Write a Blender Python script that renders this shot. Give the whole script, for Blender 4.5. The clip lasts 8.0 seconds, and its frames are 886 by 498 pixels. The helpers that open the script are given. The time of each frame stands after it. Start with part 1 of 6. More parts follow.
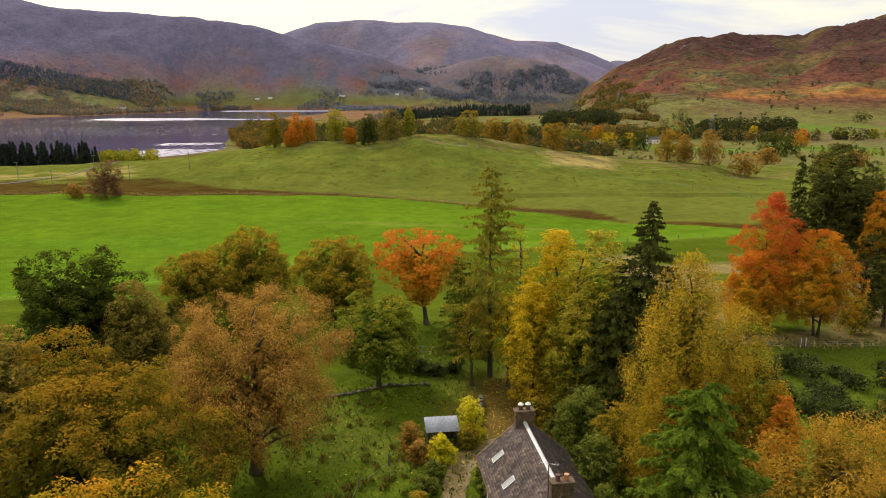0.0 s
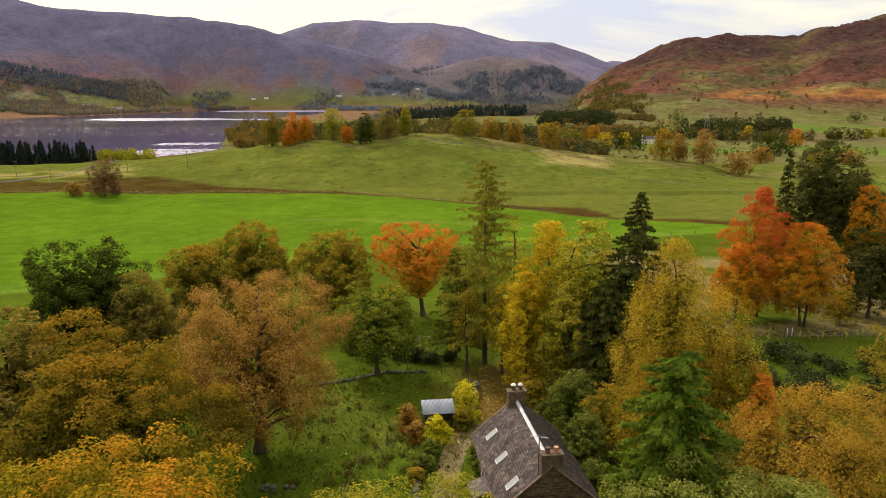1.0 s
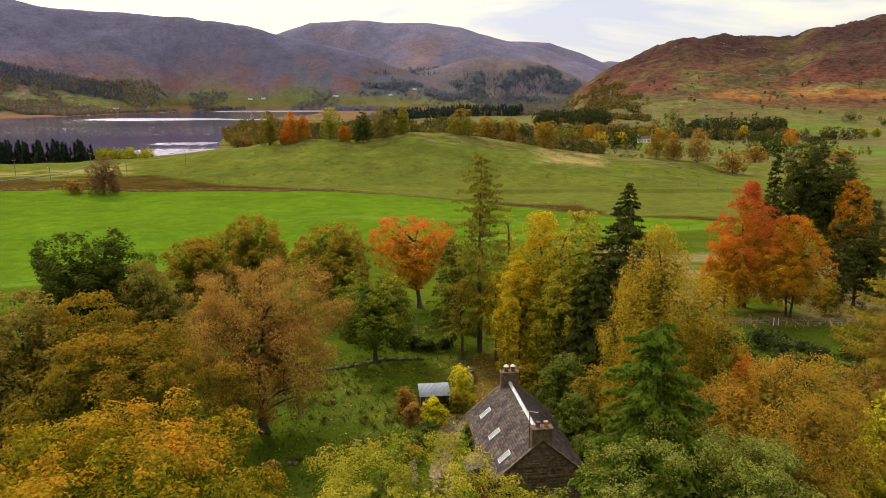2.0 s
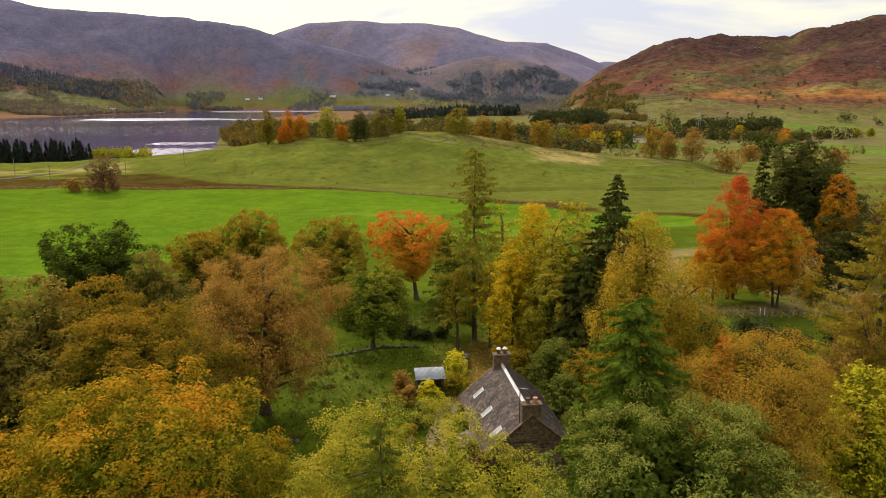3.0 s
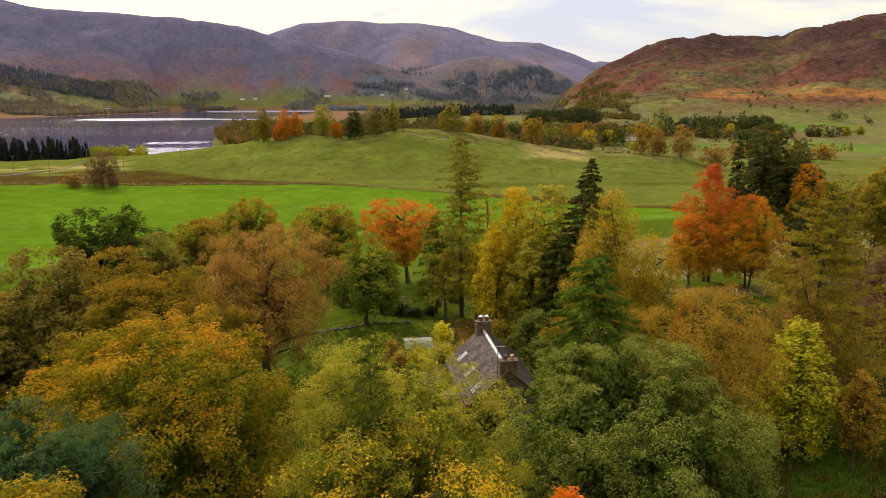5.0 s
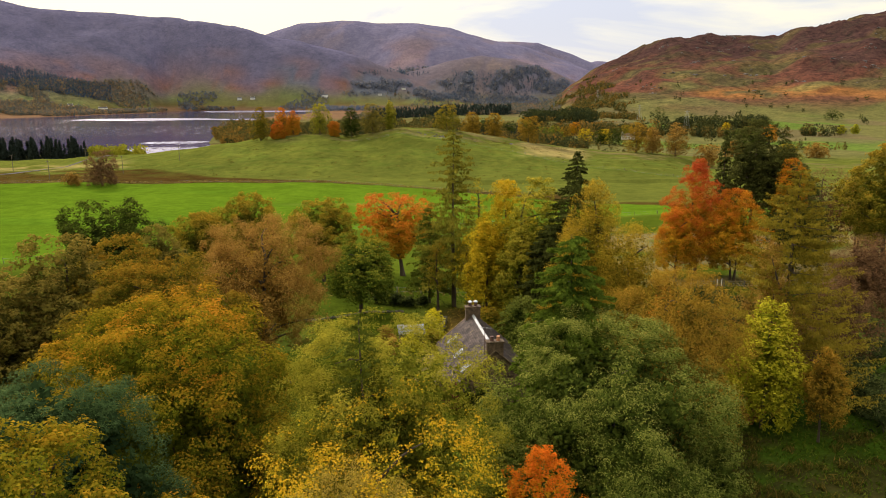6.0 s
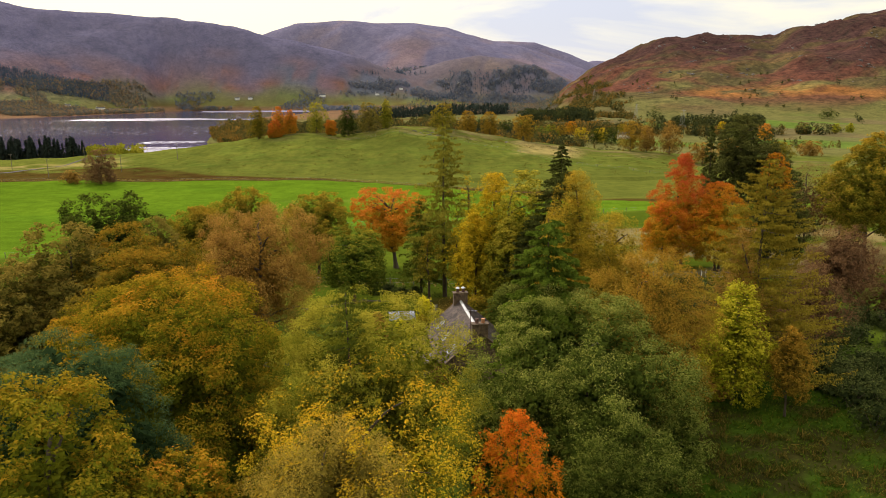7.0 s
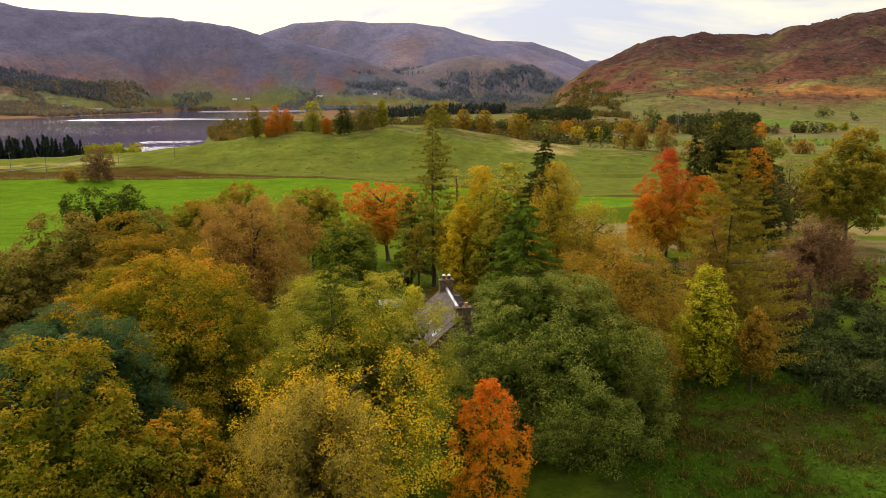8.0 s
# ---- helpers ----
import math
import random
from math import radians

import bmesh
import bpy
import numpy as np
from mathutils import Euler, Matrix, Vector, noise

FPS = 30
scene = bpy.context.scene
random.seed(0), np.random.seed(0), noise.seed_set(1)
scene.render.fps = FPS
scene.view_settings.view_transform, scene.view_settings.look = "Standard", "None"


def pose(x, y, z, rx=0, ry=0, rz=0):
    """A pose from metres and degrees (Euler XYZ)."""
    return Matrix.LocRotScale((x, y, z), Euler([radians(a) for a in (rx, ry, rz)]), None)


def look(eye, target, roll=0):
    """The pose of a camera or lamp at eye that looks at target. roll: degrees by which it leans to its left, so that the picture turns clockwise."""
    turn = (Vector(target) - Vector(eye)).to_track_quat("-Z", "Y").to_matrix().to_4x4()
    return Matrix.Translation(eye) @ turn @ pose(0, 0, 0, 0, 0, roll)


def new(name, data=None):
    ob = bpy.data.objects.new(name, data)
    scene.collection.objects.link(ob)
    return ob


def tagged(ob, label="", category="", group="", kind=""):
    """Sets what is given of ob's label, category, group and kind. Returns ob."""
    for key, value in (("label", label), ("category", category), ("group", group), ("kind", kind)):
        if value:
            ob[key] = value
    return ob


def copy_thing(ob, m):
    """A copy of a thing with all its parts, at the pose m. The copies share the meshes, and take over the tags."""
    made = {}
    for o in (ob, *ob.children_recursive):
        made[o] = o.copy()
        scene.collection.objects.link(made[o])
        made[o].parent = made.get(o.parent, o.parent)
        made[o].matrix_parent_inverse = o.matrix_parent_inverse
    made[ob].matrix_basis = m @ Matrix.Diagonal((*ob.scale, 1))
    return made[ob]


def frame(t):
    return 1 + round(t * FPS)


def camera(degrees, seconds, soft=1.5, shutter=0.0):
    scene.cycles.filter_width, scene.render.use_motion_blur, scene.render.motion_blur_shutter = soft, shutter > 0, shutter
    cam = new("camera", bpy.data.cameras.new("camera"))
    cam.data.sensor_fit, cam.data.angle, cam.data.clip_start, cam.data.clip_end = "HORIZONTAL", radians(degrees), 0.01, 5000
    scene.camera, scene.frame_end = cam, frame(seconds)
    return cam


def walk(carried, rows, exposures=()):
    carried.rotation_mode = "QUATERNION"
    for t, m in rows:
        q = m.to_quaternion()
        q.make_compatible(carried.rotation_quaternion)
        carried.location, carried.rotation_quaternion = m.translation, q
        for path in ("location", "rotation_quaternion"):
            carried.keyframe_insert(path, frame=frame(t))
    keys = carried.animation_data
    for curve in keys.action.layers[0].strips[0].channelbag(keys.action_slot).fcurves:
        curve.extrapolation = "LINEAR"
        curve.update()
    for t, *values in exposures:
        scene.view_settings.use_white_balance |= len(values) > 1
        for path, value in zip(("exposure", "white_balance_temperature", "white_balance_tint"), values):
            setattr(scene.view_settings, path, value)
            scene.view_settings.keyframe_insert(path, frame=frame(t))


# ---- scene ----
cam = camera(63.9, 8.0, 0.55)
PATH = [
    (0.0, (-0.887, -0.741, 34.398), (-0.887, 9.017, 32.212), -0.12),
    (0.5, (-0.863, -2.202, 34.130), (-0.839, 7.557, 31.947), -0.10),
    (1.0, (-0.834, -3.696, 33.859), (-0.787, 6.064, 31.678), -0.09),
    (1.5, (-0.793, -5.222, 33.583), (-0.724, 4.538, 31.405), -0.08),
    (2.0, (-0.735, -6.780, 33.305), (-0.645, 2.980, 31.128), -0.08),
    (2.5, (-0.655, -8.368, 33.023), (-0.545, 1.392, 30.849), -0.08),
    (3.0, (-0.547, -9.986, 32.740), (-0.418, -0.226, 30.567), -0.08),
    (3.5, (-0.405, -11.632, 32.455), (-0.258, -1.872, 30.283), -0.09),
    (4.0, (-0.223, -13.305, 32.169), (-0.059, -3.545, 29.998), -0.10),
    (4.5, (0.003, -15.005, 31.883), (0.183, -5.245, 29.712), -0.12),
    (5.0, (0.280, -16.730, 31.597), (0.476, -6.970, 29.425), -0.14),
    (5.5, (0.612, -18.480, 31.311), (0.824, -8.720, 29.139), -0.17),
    (6.0, (1.007, -20.253, 31.026), (1.233, -10.494, 28.854), -0.20),
    (6.5, (1.469, -22.048, 30.743), (1.709, -12.290, 28.570), -0.24),
    (7.0, (2.003, -23.865, 30.461), (2.257, -14.107, 28.287), -0.28),
    (7.5, (2.616, -25.702, 30.183), (2.883, -15.945, 28.007), -0.32),
    (8.0, (3.313, -27.558, 29.907), (3.593, -17.802, 27.730), -0.37),
]
walk(cam, [(t, look(eye, target, roll)) for t, eye, target, roll in PATH], [(0.0, 0.27, 6590, 20), (8.0, 0.27, 6590, 20)])

# ---- sky and sun ----
SUN_AZIMUTH, SUN_HEIGHT = radians(-28), radians(33)
world = bpy.data.worlds.new("sky")
scene.world = world
world.use_nodes = True
wn, wl = world.node_tree.nodes, world.node_tree.links
back = wn["Background"]
sky = wn.new("ShaderNodeTexSky")
sky.sky_type, sky.sun_disc, sky.sun_elevation, sky.sun_rotation = "NISHITA", False, SUN_HEIGHT, SUN_AZIMUTH
sky_dim = wn.new("ShaderNodeVectorMath")
sky_dim.operation = "SCALE"
sky_dim.inputs["Scale"].default_value = 0.11
wl.new(sky.outputs[0], sky_dim.inputs[0])
coords = wn.new("ShaderNodeTexCoord")
stretch = wn.new("ShaderNodeMapping")
stretch.inputs["Scale"].default_value = (1.0, 1.0, 4.5)
stretch.inputs["Location"].default_value = (0.35, 0.1, 0.2)
wl.new(coords.outputs["Generated"], stretch.inputs[0])
cloud_noise = wn.new("ShaderNodeTexNoise")
for key, value in (("Scale", 2.2), ("Detail", 7.0), ("Roughness", 0.55), ("Distortion", 0.4)):
    cloud_noise.inputs[key].default_value = value
wl.new(stretch.outputs[0], cloud_noise.inputs["Vector"])
cloud_tone = wn.new("ShaderNodeValToRGB")
cloud_tone.color_ramp.elements[0].position, cloud_tone.color_ramp.elements[0].color = 0.4, (0.56, 0.62, 0.68, 1)
cloud_tone.color_ramp.elements[1].position, cloud_tone.color_ramp.elements[1].color = 0.56, (0.97, 0.945, 0.65, 1)
# the cloud breaks up towards the west
bank = wn.new("ShaderNodeSeparateXYZ")
wl.new(coords.outputs["Generated"], bank.inputs[0])
thin_west = wn.new("ShaderNodeMapRange")
for key, value in (("From Min", -0.5), ("From Max", 0.45), ("To Min", 0.13), ("To Max", -0.05)):
    thin_west.inputs[key].default_value = value
wl.new(bank.outputs["X"], thin_west.inputs["Value"])
cloud_sum = wn.new("ShaderNodeMath")
cloud_sum.operation = "ADD"
wl.new(cloud_noise.outputs[0], cloud_sum.inputs[0])
wl.new(thin_west.outputs["Result"], cloud_sum.inputs[1])
wl.new(cloud_sum.outputs[0], cloud_tone.inputs[0])
cover_mix = wn.new("ShaderNodeMix")
cover_mix.data_type = "RGBA"
cover_mix.inputs["Factor"].default_value = 0.86
wl.new(sky_dim.outputs[0], cover_mix.inputs["A"])
wl.new(cloud_tone.outputs[0], cover_mix.inputs["B"])
# an overcast sky is brighter overhead than near the horizon
split = wn.new("ShaderNodeSeparateXYZ")
wl.new(coords.outputs["Generated"], split.inputs[0])
lift = wn.new("ShaderNodeMapRange")
for key, value in (("From Min", 0.08), ("From Max", 1.0), ("To Min", 1.0), ("To Max", 1.7)):
    lift.inputs[key].default_value = value
wl.new(split.outputs["Z"], lift.inputs["Value"])
overhead = wn.new("ShaderNodeVectorMath")
overhead.operation = "SCALE"
wl.new(cover_mix.outputs["Result"], overhead.inputs[0])
wl.new(lift.outputs["Result"], overhead.inputs["Scale"])
wl.new(overhead.outputs[0], back.inputs["Color"])
back.inputs["Strength"].default_value = 1.0

sun_data = bpy.data.lights.new("sun", "SUN")
sun_data.energy, sun_data.angle, sun_data.color = 3.6, radians(9), (1.0, 0.93, 0.82)
sun = new("sun", sun_data)
sun_way = Vector((math.sin(SUN_AZIMUTH) * math.cos(SUN_HEIGHT), math.cos(SUN_AZIMUTH) * math.cos(SUN_HEIGHT), math.sin(SUN_HEIGHT)))
sun.matrix_world = look(sun_way * 300, (0, 0, 0))

# ---- materials ----


def material(name, rough=0.8, spec=0.3):
    m = bpy.data.materials.new(name)
    m.use_nodes = True
    p = m.node_tree.nodes["Principled BSDF"]
    p.inputs["Roughness"].default_value = rough
    p.inputs["Specular IOR Level"].default_value = spec
    return m, m.node_tree.nodes, m.node_tree.links, p


def noise_node(nodes, links, scale, detail=4.0, rough=0.6, vector=None, stretch=None):
    n = nodes.new("ShaderNodeTexNoise")
    n.inputs["Scale"].default_value, n.inputs["Detail"].default_value, n.inputs["Roughness"].default_value = scale, detail, rough
    if vector is None:
        vector = nodes.new("ShaderNodeTexCoord").outputs["Object"]
    if stretch:
        mp = nodes.new("ShaderNodeMapping")
        mp.inputs["Scale"].default_value = stretch
        links.new(vector, mp.inputs[0])
        vector = mp.outputs[0]
    links.new(vector, n.inputs["Vector"])
    return n.outputs["Fac"]


def ramp(nodes, links, fac, stops):
    r = nodes.new("ShaderNodeValToRGB")
    while len(r.color_ramp.elements) < len(stops):
        r.color_ramp.elements.new(0.5)
    for e, (at, c) in zip(r.color_ramp.elements, stops):
        e.position, e.color = at, (*c, 1)
    links.new(fac, r.inputs[0])
    return r.outputs[0]


def blend(nodes, links, kind, fac, a, b):
    m = nodes.new("ShaderNodeMix")
    m.data_type, m.blend_type = "RGBA", kind
    for socket, value in ((m.inputs["Factor"], fac), (m.inputs["A"], a), (m.inputs["B"], b)):
        if isinstance(value, (int, float)):
            socket.default_value = value
        elif isinstance(value, tuple):
            socket.default_value = (*value, 1)
        else:
            links.new(value, socket)
    return m.outputs["Result"]


def relief(nodes, links, p, height, strength, distance):
    b = nodes.new("ShaderNodeBump")
    b.inputs["Strength"].default_value, b.inputs["Distance"].default_value = strength, distance
    links.new(height, b.inputs["Height"])
    links.new(b.outputs[0], p.inputs["Normal"])


def mottled(name, stops, scale, fine, rough=0.85, spec=0.25, bump=0.3, distance=0.02, stretch=None):
    """A matt surface with two scales of variation."""
    m, nodes, links, p = material(name, rough, spec)
    big = noise_node(nodes, links, scale, 5.0, 0.6, None, stretch)
    small = noise_node(nodes, links, fine, 4.0, 0.65, None, stretch)
    c = ramp(nodes, links, big, stops)
    c = blend(nodes, links, "MULTIPLY", 0.55, c, ramp(nodes, links, small, [(0.3, (0.45, 0.45, 0.45)), (0.7, (1.25, 1.25, 1.25))]))
    links.new(c, p.inputs["Base Color"])
    relief(nodes, links, p, small, bump, distance)
    return m


def leaf_material(name, stops):
    """Leaves, coloured by autumn change and painted shade; light shines through them a little."""
    m, nodes, links, p = material(name, 0.7, 0.0)
    a = nodes.new("ShaderNodeAttribute")
    a.attribute_name = "turn"
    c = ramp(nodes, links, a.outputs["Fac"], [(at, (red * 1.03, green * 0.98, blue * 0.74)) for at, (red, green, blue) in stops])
    tone = nodes.new("ShaderNodeNewGeometry").outputs["Random Per Island"]
    c = blend(nodes, links, "MULTIPLY", 1.0, c, ramp(nodes, links, tone, [(0.0, (0.88, 0.89, 0.87)), (1.0, (1.11, 1.1, 1.08))]))
    mottle = noise_node(nodes, links, 2.6, 4.0, 0.7)
    c = blend(nodes, links, "MULTIPLY", 0.45, c, ramp(nodes, links, mottle, [(0.35, (0.5, 0.52, 0.55)), (0.5, (1.0, 1.0, 1.0)), (0.65, (1.45, 1.42, 1.3))]))
    links.new(c, p.inputs["Base Color"])
    t = nodes.new("ShaderNodeBsdfTranslucent")
    links.new(c, t.inputs["Color"])
    mix = nodes.new("ShaderNodeMixShader")
    mix.inputs[0].default_value = 0.3
    links.new(p.outputs[0], mix.inputs[1])
    links.new(t.outputs[0], mix.inputs[2])
    links.new(mix.outputs[0], nodes["Material Output"].inputs["Surface"])
    return m


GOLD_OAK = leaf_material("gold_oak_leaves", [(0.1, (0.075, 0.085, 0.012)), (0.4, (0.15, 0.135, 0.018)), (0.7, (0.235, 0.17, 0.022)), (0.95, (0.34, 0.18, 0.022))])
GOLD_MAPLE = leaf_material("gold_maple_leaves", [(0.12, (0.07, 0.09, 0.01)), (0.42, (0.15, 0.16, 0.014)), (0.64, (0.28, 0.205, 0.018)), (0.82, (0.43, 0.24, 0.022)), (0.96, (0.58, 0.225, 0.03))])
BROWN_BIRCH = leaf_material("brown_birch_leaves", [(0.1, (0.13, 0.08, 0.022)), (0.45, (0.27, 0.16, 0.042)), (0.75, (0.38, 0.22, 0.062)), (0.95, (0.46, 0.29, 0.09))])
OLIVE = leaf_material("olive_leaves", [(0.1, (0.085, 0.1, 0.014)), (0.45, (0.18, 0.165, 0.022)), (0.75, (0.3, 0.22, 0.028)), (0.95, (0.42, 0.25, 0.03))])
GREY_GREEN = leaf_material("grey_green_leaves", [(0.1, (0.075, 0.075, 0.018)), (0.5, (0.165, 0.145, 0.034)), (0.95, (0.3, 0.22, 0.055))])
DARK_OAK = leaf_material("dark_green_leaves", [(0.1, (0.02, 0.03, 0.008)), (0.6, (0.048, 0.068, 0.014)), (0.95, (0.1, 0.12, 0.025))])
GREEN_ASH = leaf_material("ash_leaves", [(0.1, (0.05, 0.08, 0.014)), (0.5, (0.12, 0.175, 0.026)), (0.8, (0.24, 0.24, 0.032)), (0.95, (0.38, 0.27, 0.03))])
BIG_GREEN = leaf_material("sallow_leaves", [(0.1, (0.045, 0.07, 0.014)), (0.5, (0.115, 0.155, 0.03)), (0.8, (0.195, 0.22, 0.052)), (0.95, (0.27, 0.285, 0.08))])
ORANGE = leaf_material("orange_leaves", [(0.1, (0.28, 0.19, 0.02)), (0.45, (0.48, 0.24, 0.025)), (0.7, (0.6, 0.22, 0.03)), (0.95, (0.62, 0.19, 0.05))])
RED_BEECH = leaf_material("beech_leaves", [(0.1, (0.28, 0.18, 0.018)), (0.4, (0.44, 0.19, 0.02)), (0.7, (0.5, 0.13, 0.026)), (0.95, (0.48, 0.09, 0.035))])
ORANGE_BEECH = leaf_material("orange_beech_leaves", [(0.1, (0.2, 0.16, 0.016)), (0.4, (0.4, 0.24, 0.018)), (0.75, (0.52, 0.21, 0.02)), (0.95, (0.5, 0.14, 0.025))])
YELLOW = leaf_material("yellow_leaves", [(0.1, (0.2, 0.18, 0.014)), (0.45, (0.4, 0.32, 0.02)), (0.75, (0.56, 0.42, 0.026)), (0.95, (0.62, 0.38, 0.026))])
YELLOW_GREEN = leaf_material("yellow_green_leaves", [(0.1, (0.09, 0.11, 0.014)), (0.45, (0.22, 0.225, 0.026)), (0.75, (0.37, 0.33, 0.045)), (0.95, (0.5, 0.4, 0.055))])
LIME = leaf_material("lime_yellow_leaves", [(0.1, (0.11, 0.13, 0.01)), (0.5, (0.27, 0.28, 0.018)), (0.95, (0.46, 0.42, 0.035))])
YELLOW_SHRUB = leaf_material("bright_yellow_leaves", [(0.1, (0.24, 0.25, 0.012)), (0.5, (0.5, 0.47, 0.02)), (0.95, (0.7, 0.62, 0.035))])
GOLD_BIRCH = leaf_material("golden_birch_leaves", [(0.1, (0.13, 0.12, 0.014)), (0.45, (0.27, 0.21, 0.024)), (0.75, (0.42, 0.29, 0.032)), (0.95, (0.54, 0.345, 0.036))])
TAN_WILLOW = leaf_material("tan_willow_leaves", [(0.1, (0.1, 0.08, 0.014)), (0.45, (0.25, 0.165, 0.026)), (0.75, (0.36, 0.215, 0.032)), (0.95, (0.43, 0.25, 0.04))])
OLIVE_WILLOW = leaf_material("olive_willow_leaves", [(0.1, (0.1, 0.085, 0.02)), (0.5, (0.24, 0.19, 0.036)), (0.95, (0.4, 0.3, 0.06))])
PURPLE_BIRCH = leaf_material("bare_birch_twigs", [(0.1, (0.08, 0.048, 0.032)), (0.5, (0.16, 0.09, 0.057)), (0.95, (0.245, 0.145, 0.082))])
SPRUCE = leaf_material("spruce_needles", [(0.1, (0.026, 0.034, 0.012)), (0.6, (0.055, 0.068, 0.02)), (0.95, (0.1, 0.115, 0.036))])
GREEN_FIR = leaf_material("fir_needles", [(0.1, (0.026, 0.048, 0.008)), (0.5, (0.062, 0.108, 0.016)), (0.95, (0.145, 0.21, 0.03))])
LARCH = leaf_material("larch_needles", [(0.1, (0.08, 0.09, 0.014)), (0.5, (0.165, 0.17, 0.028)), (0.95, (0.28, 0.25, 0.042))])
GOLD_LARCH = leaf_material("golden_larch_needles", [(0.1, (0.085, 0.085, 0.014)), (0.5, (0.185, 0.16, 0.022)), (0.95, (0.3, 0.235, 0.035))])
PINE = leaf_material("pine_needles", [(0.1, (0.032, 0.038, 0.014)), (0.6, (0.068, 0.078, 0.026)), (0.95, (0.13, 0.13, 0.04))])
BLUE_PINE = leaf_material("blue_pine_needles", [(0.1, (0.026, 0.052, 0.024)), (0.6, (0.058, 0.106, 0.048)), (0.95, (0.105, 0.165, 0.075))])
GORSE = leaf_material("gorse_sprays", [(0.1, (0.0204, 0.0306, 0.0136)), (0.6, (0.0595, 0.0816, 0.0306)), (0.95, (0.1275, 0.1445, 0.0544))])
HEDGE = leaf_material("hedge_leaves", [(0.1, (0.045, 0.068, 0.014)), (0.5, (0.105, 0.142, 0.028)), (0.95, (0.2, 0.225, 0.055))])
FLAME = leaf_material("flame_maple_leaves", [(0.1, (0.42, 0.27, 0.016)), (0.5, (0.58, 0.27, 0.016)), (0.95, (0.66, 0.18, 0.02))])
YOUNG_LARCH = leaf_material("young_larch_needles", [(0.1, (0.035, 0.05, 0.009)), (0.5, (0.075, 0.1, 0.016)), (0.95, (0.13, 0.155, 0.026))])
RED_SHRUB = leaf_material("red_shrub_leaves", [(0.1, (0.06, 0.015, 0.02)), (0.95, (0.2, 0.04, 0.07))])
GRASS = leaf_material("grass_blades", [(0.05, (0.035, 0.06, 0.008)), (0.5, (0.06, 0.105, 0.01)), (0.95, (0.1, 0.12, 0.022))])
RUSH = leaf_material("rush_stems", [(0.05, (0.04, 0.05, 0.01)), (0.6, (0.085, 0.08, 0.018)), (0.95, (0.17, 0.12, 0.035))])
LITTER = leaf_material("fallen_leaves", [(0.1, (0.3, 0.16, 0.03)), (0.5, (0.5, 0.32, 0.05)), (0.95, (0.62, 0.48, 0.12))])
WOODS = leaf_material("far_wood_leaves", [(0.05, (0.025, 0.035, 0.022)), (0.35, (0.055, 0.065, 0.026)), (0.6, (0.11, 0.09, 0.032)), (0.85, (0.22, 0.13, 0.035)), (1.0, (0.34, 0.18, 0.035))])
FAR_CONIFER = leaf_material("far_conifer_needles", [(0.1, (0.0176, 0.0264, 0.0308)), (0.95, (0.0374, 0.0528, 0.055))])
# the next three have distance haze in their blue, lifted leaf colours
HAZE_BLUE_CONIFER = leaf_material("hazed_conifer_needles", [(0.1, (0.048, 0.074, 0.155)), (0.95, (0.082, 0.118, 0.215))])
HAZE_WOODS = leaf_material("hazed_lochside_leaves", [(0.05, (0.068, 0.1, 0.13)), (0.4, (0.128, 0.135, 0.145)), (0.65, (0.205, 0.145, 0.13)), (0.85, (0.275, 0.19, 0.125)), (1.0, (0.35, 0.29, 0.13))])
HAZE_BLUE_WOODS = leaf_material("hazed_wood_leaves", [(0.05, (0.085, 0.115, 0.24)), (0.45, (0.12, 0.148, 0.26)), (0.7, (0.18, 0.175, 0.25)), (0.95, (0.25, 0.22, 0.23))])

BARK = mottled("bark", [(0.3, (0.04, 0.03, 0.02)), (0.7, (0.1, 0.076, 0.048))], 0.8, 9.0, stretch=(1, 1, 0.25))
PALE_BARK = mottled("birch_bark", [(0.3, (0.1, 0.085, 0.07)), (0.65, (0.3, 0.27, 0.23))], 1.2, 9.0, stretch=(1, 1, 0.5))
STONE = mottled("rubble_stone", [(0.25, (0.05, 0.036, 0.024)), (0.5, (0.12, 0.085, 0.055)), (0.75, (0.22, 0.16, 0.1))], 2.6, 9.0, bump=0.8, distance=0.05)
CRAG = mottled("crag_rock", [(0.3, (0.07, 0.062, 0.06)), (0.7, (0.17, 0.155, 0.15))], 0.25, 1.5)
MOSSY_STONE = mottled("mossy_stone", [(0.25, (0.06, 0.065, 0.03)), (0.5, (0.1, 0.096, 0.062)), (0.75, (0.17, 0.155, 0.115))], 1.5, 8.0, bump=0.6)
SLATE = mottled("roof_slate", [(0.25, (0.04, 0.032, 0.033)), (0.48, (0.08, 0.064, 0.064)), (0.62, (0.115, 0.094, 0.085)), (0.8, (0.2, 0.155, 0.08))], 0.9, 5.0, 0.75, 0.2, 0.3)
_n, _l = SLATE.node_tree.nodes, SLATE.node_tree.links
_p = _n["Principled BSDF"]
_was = _p.inputs["Base Color"].links[0].from_socket
_isl = _n.new("ShaderNodeNewGeometry").outputs["Random Per Island"]
_l.new(blend(_n, _l, "MULTIPLY", 0.85, _was, ramp(_n, _l, _isl, [(0.0, (0.5, 0.48, 0.5)), (0.55, (1.05, 1.0, 1.0)), (0.85, (1.5, 1.42, 1.3)), (1.0, (2.1, 1.95, 1.5))])), _p.inputs["Base Color"])
_n, _l = STONE.node_tree.nodes, STONE.node_tree.links
_p = _n["Principled BSDF"]
_was = _p.inputs["Base Color"].links[0].from_socket
_isl = _n.new("ShaderNodeNewGeometry").outputs["Random Per Island"]
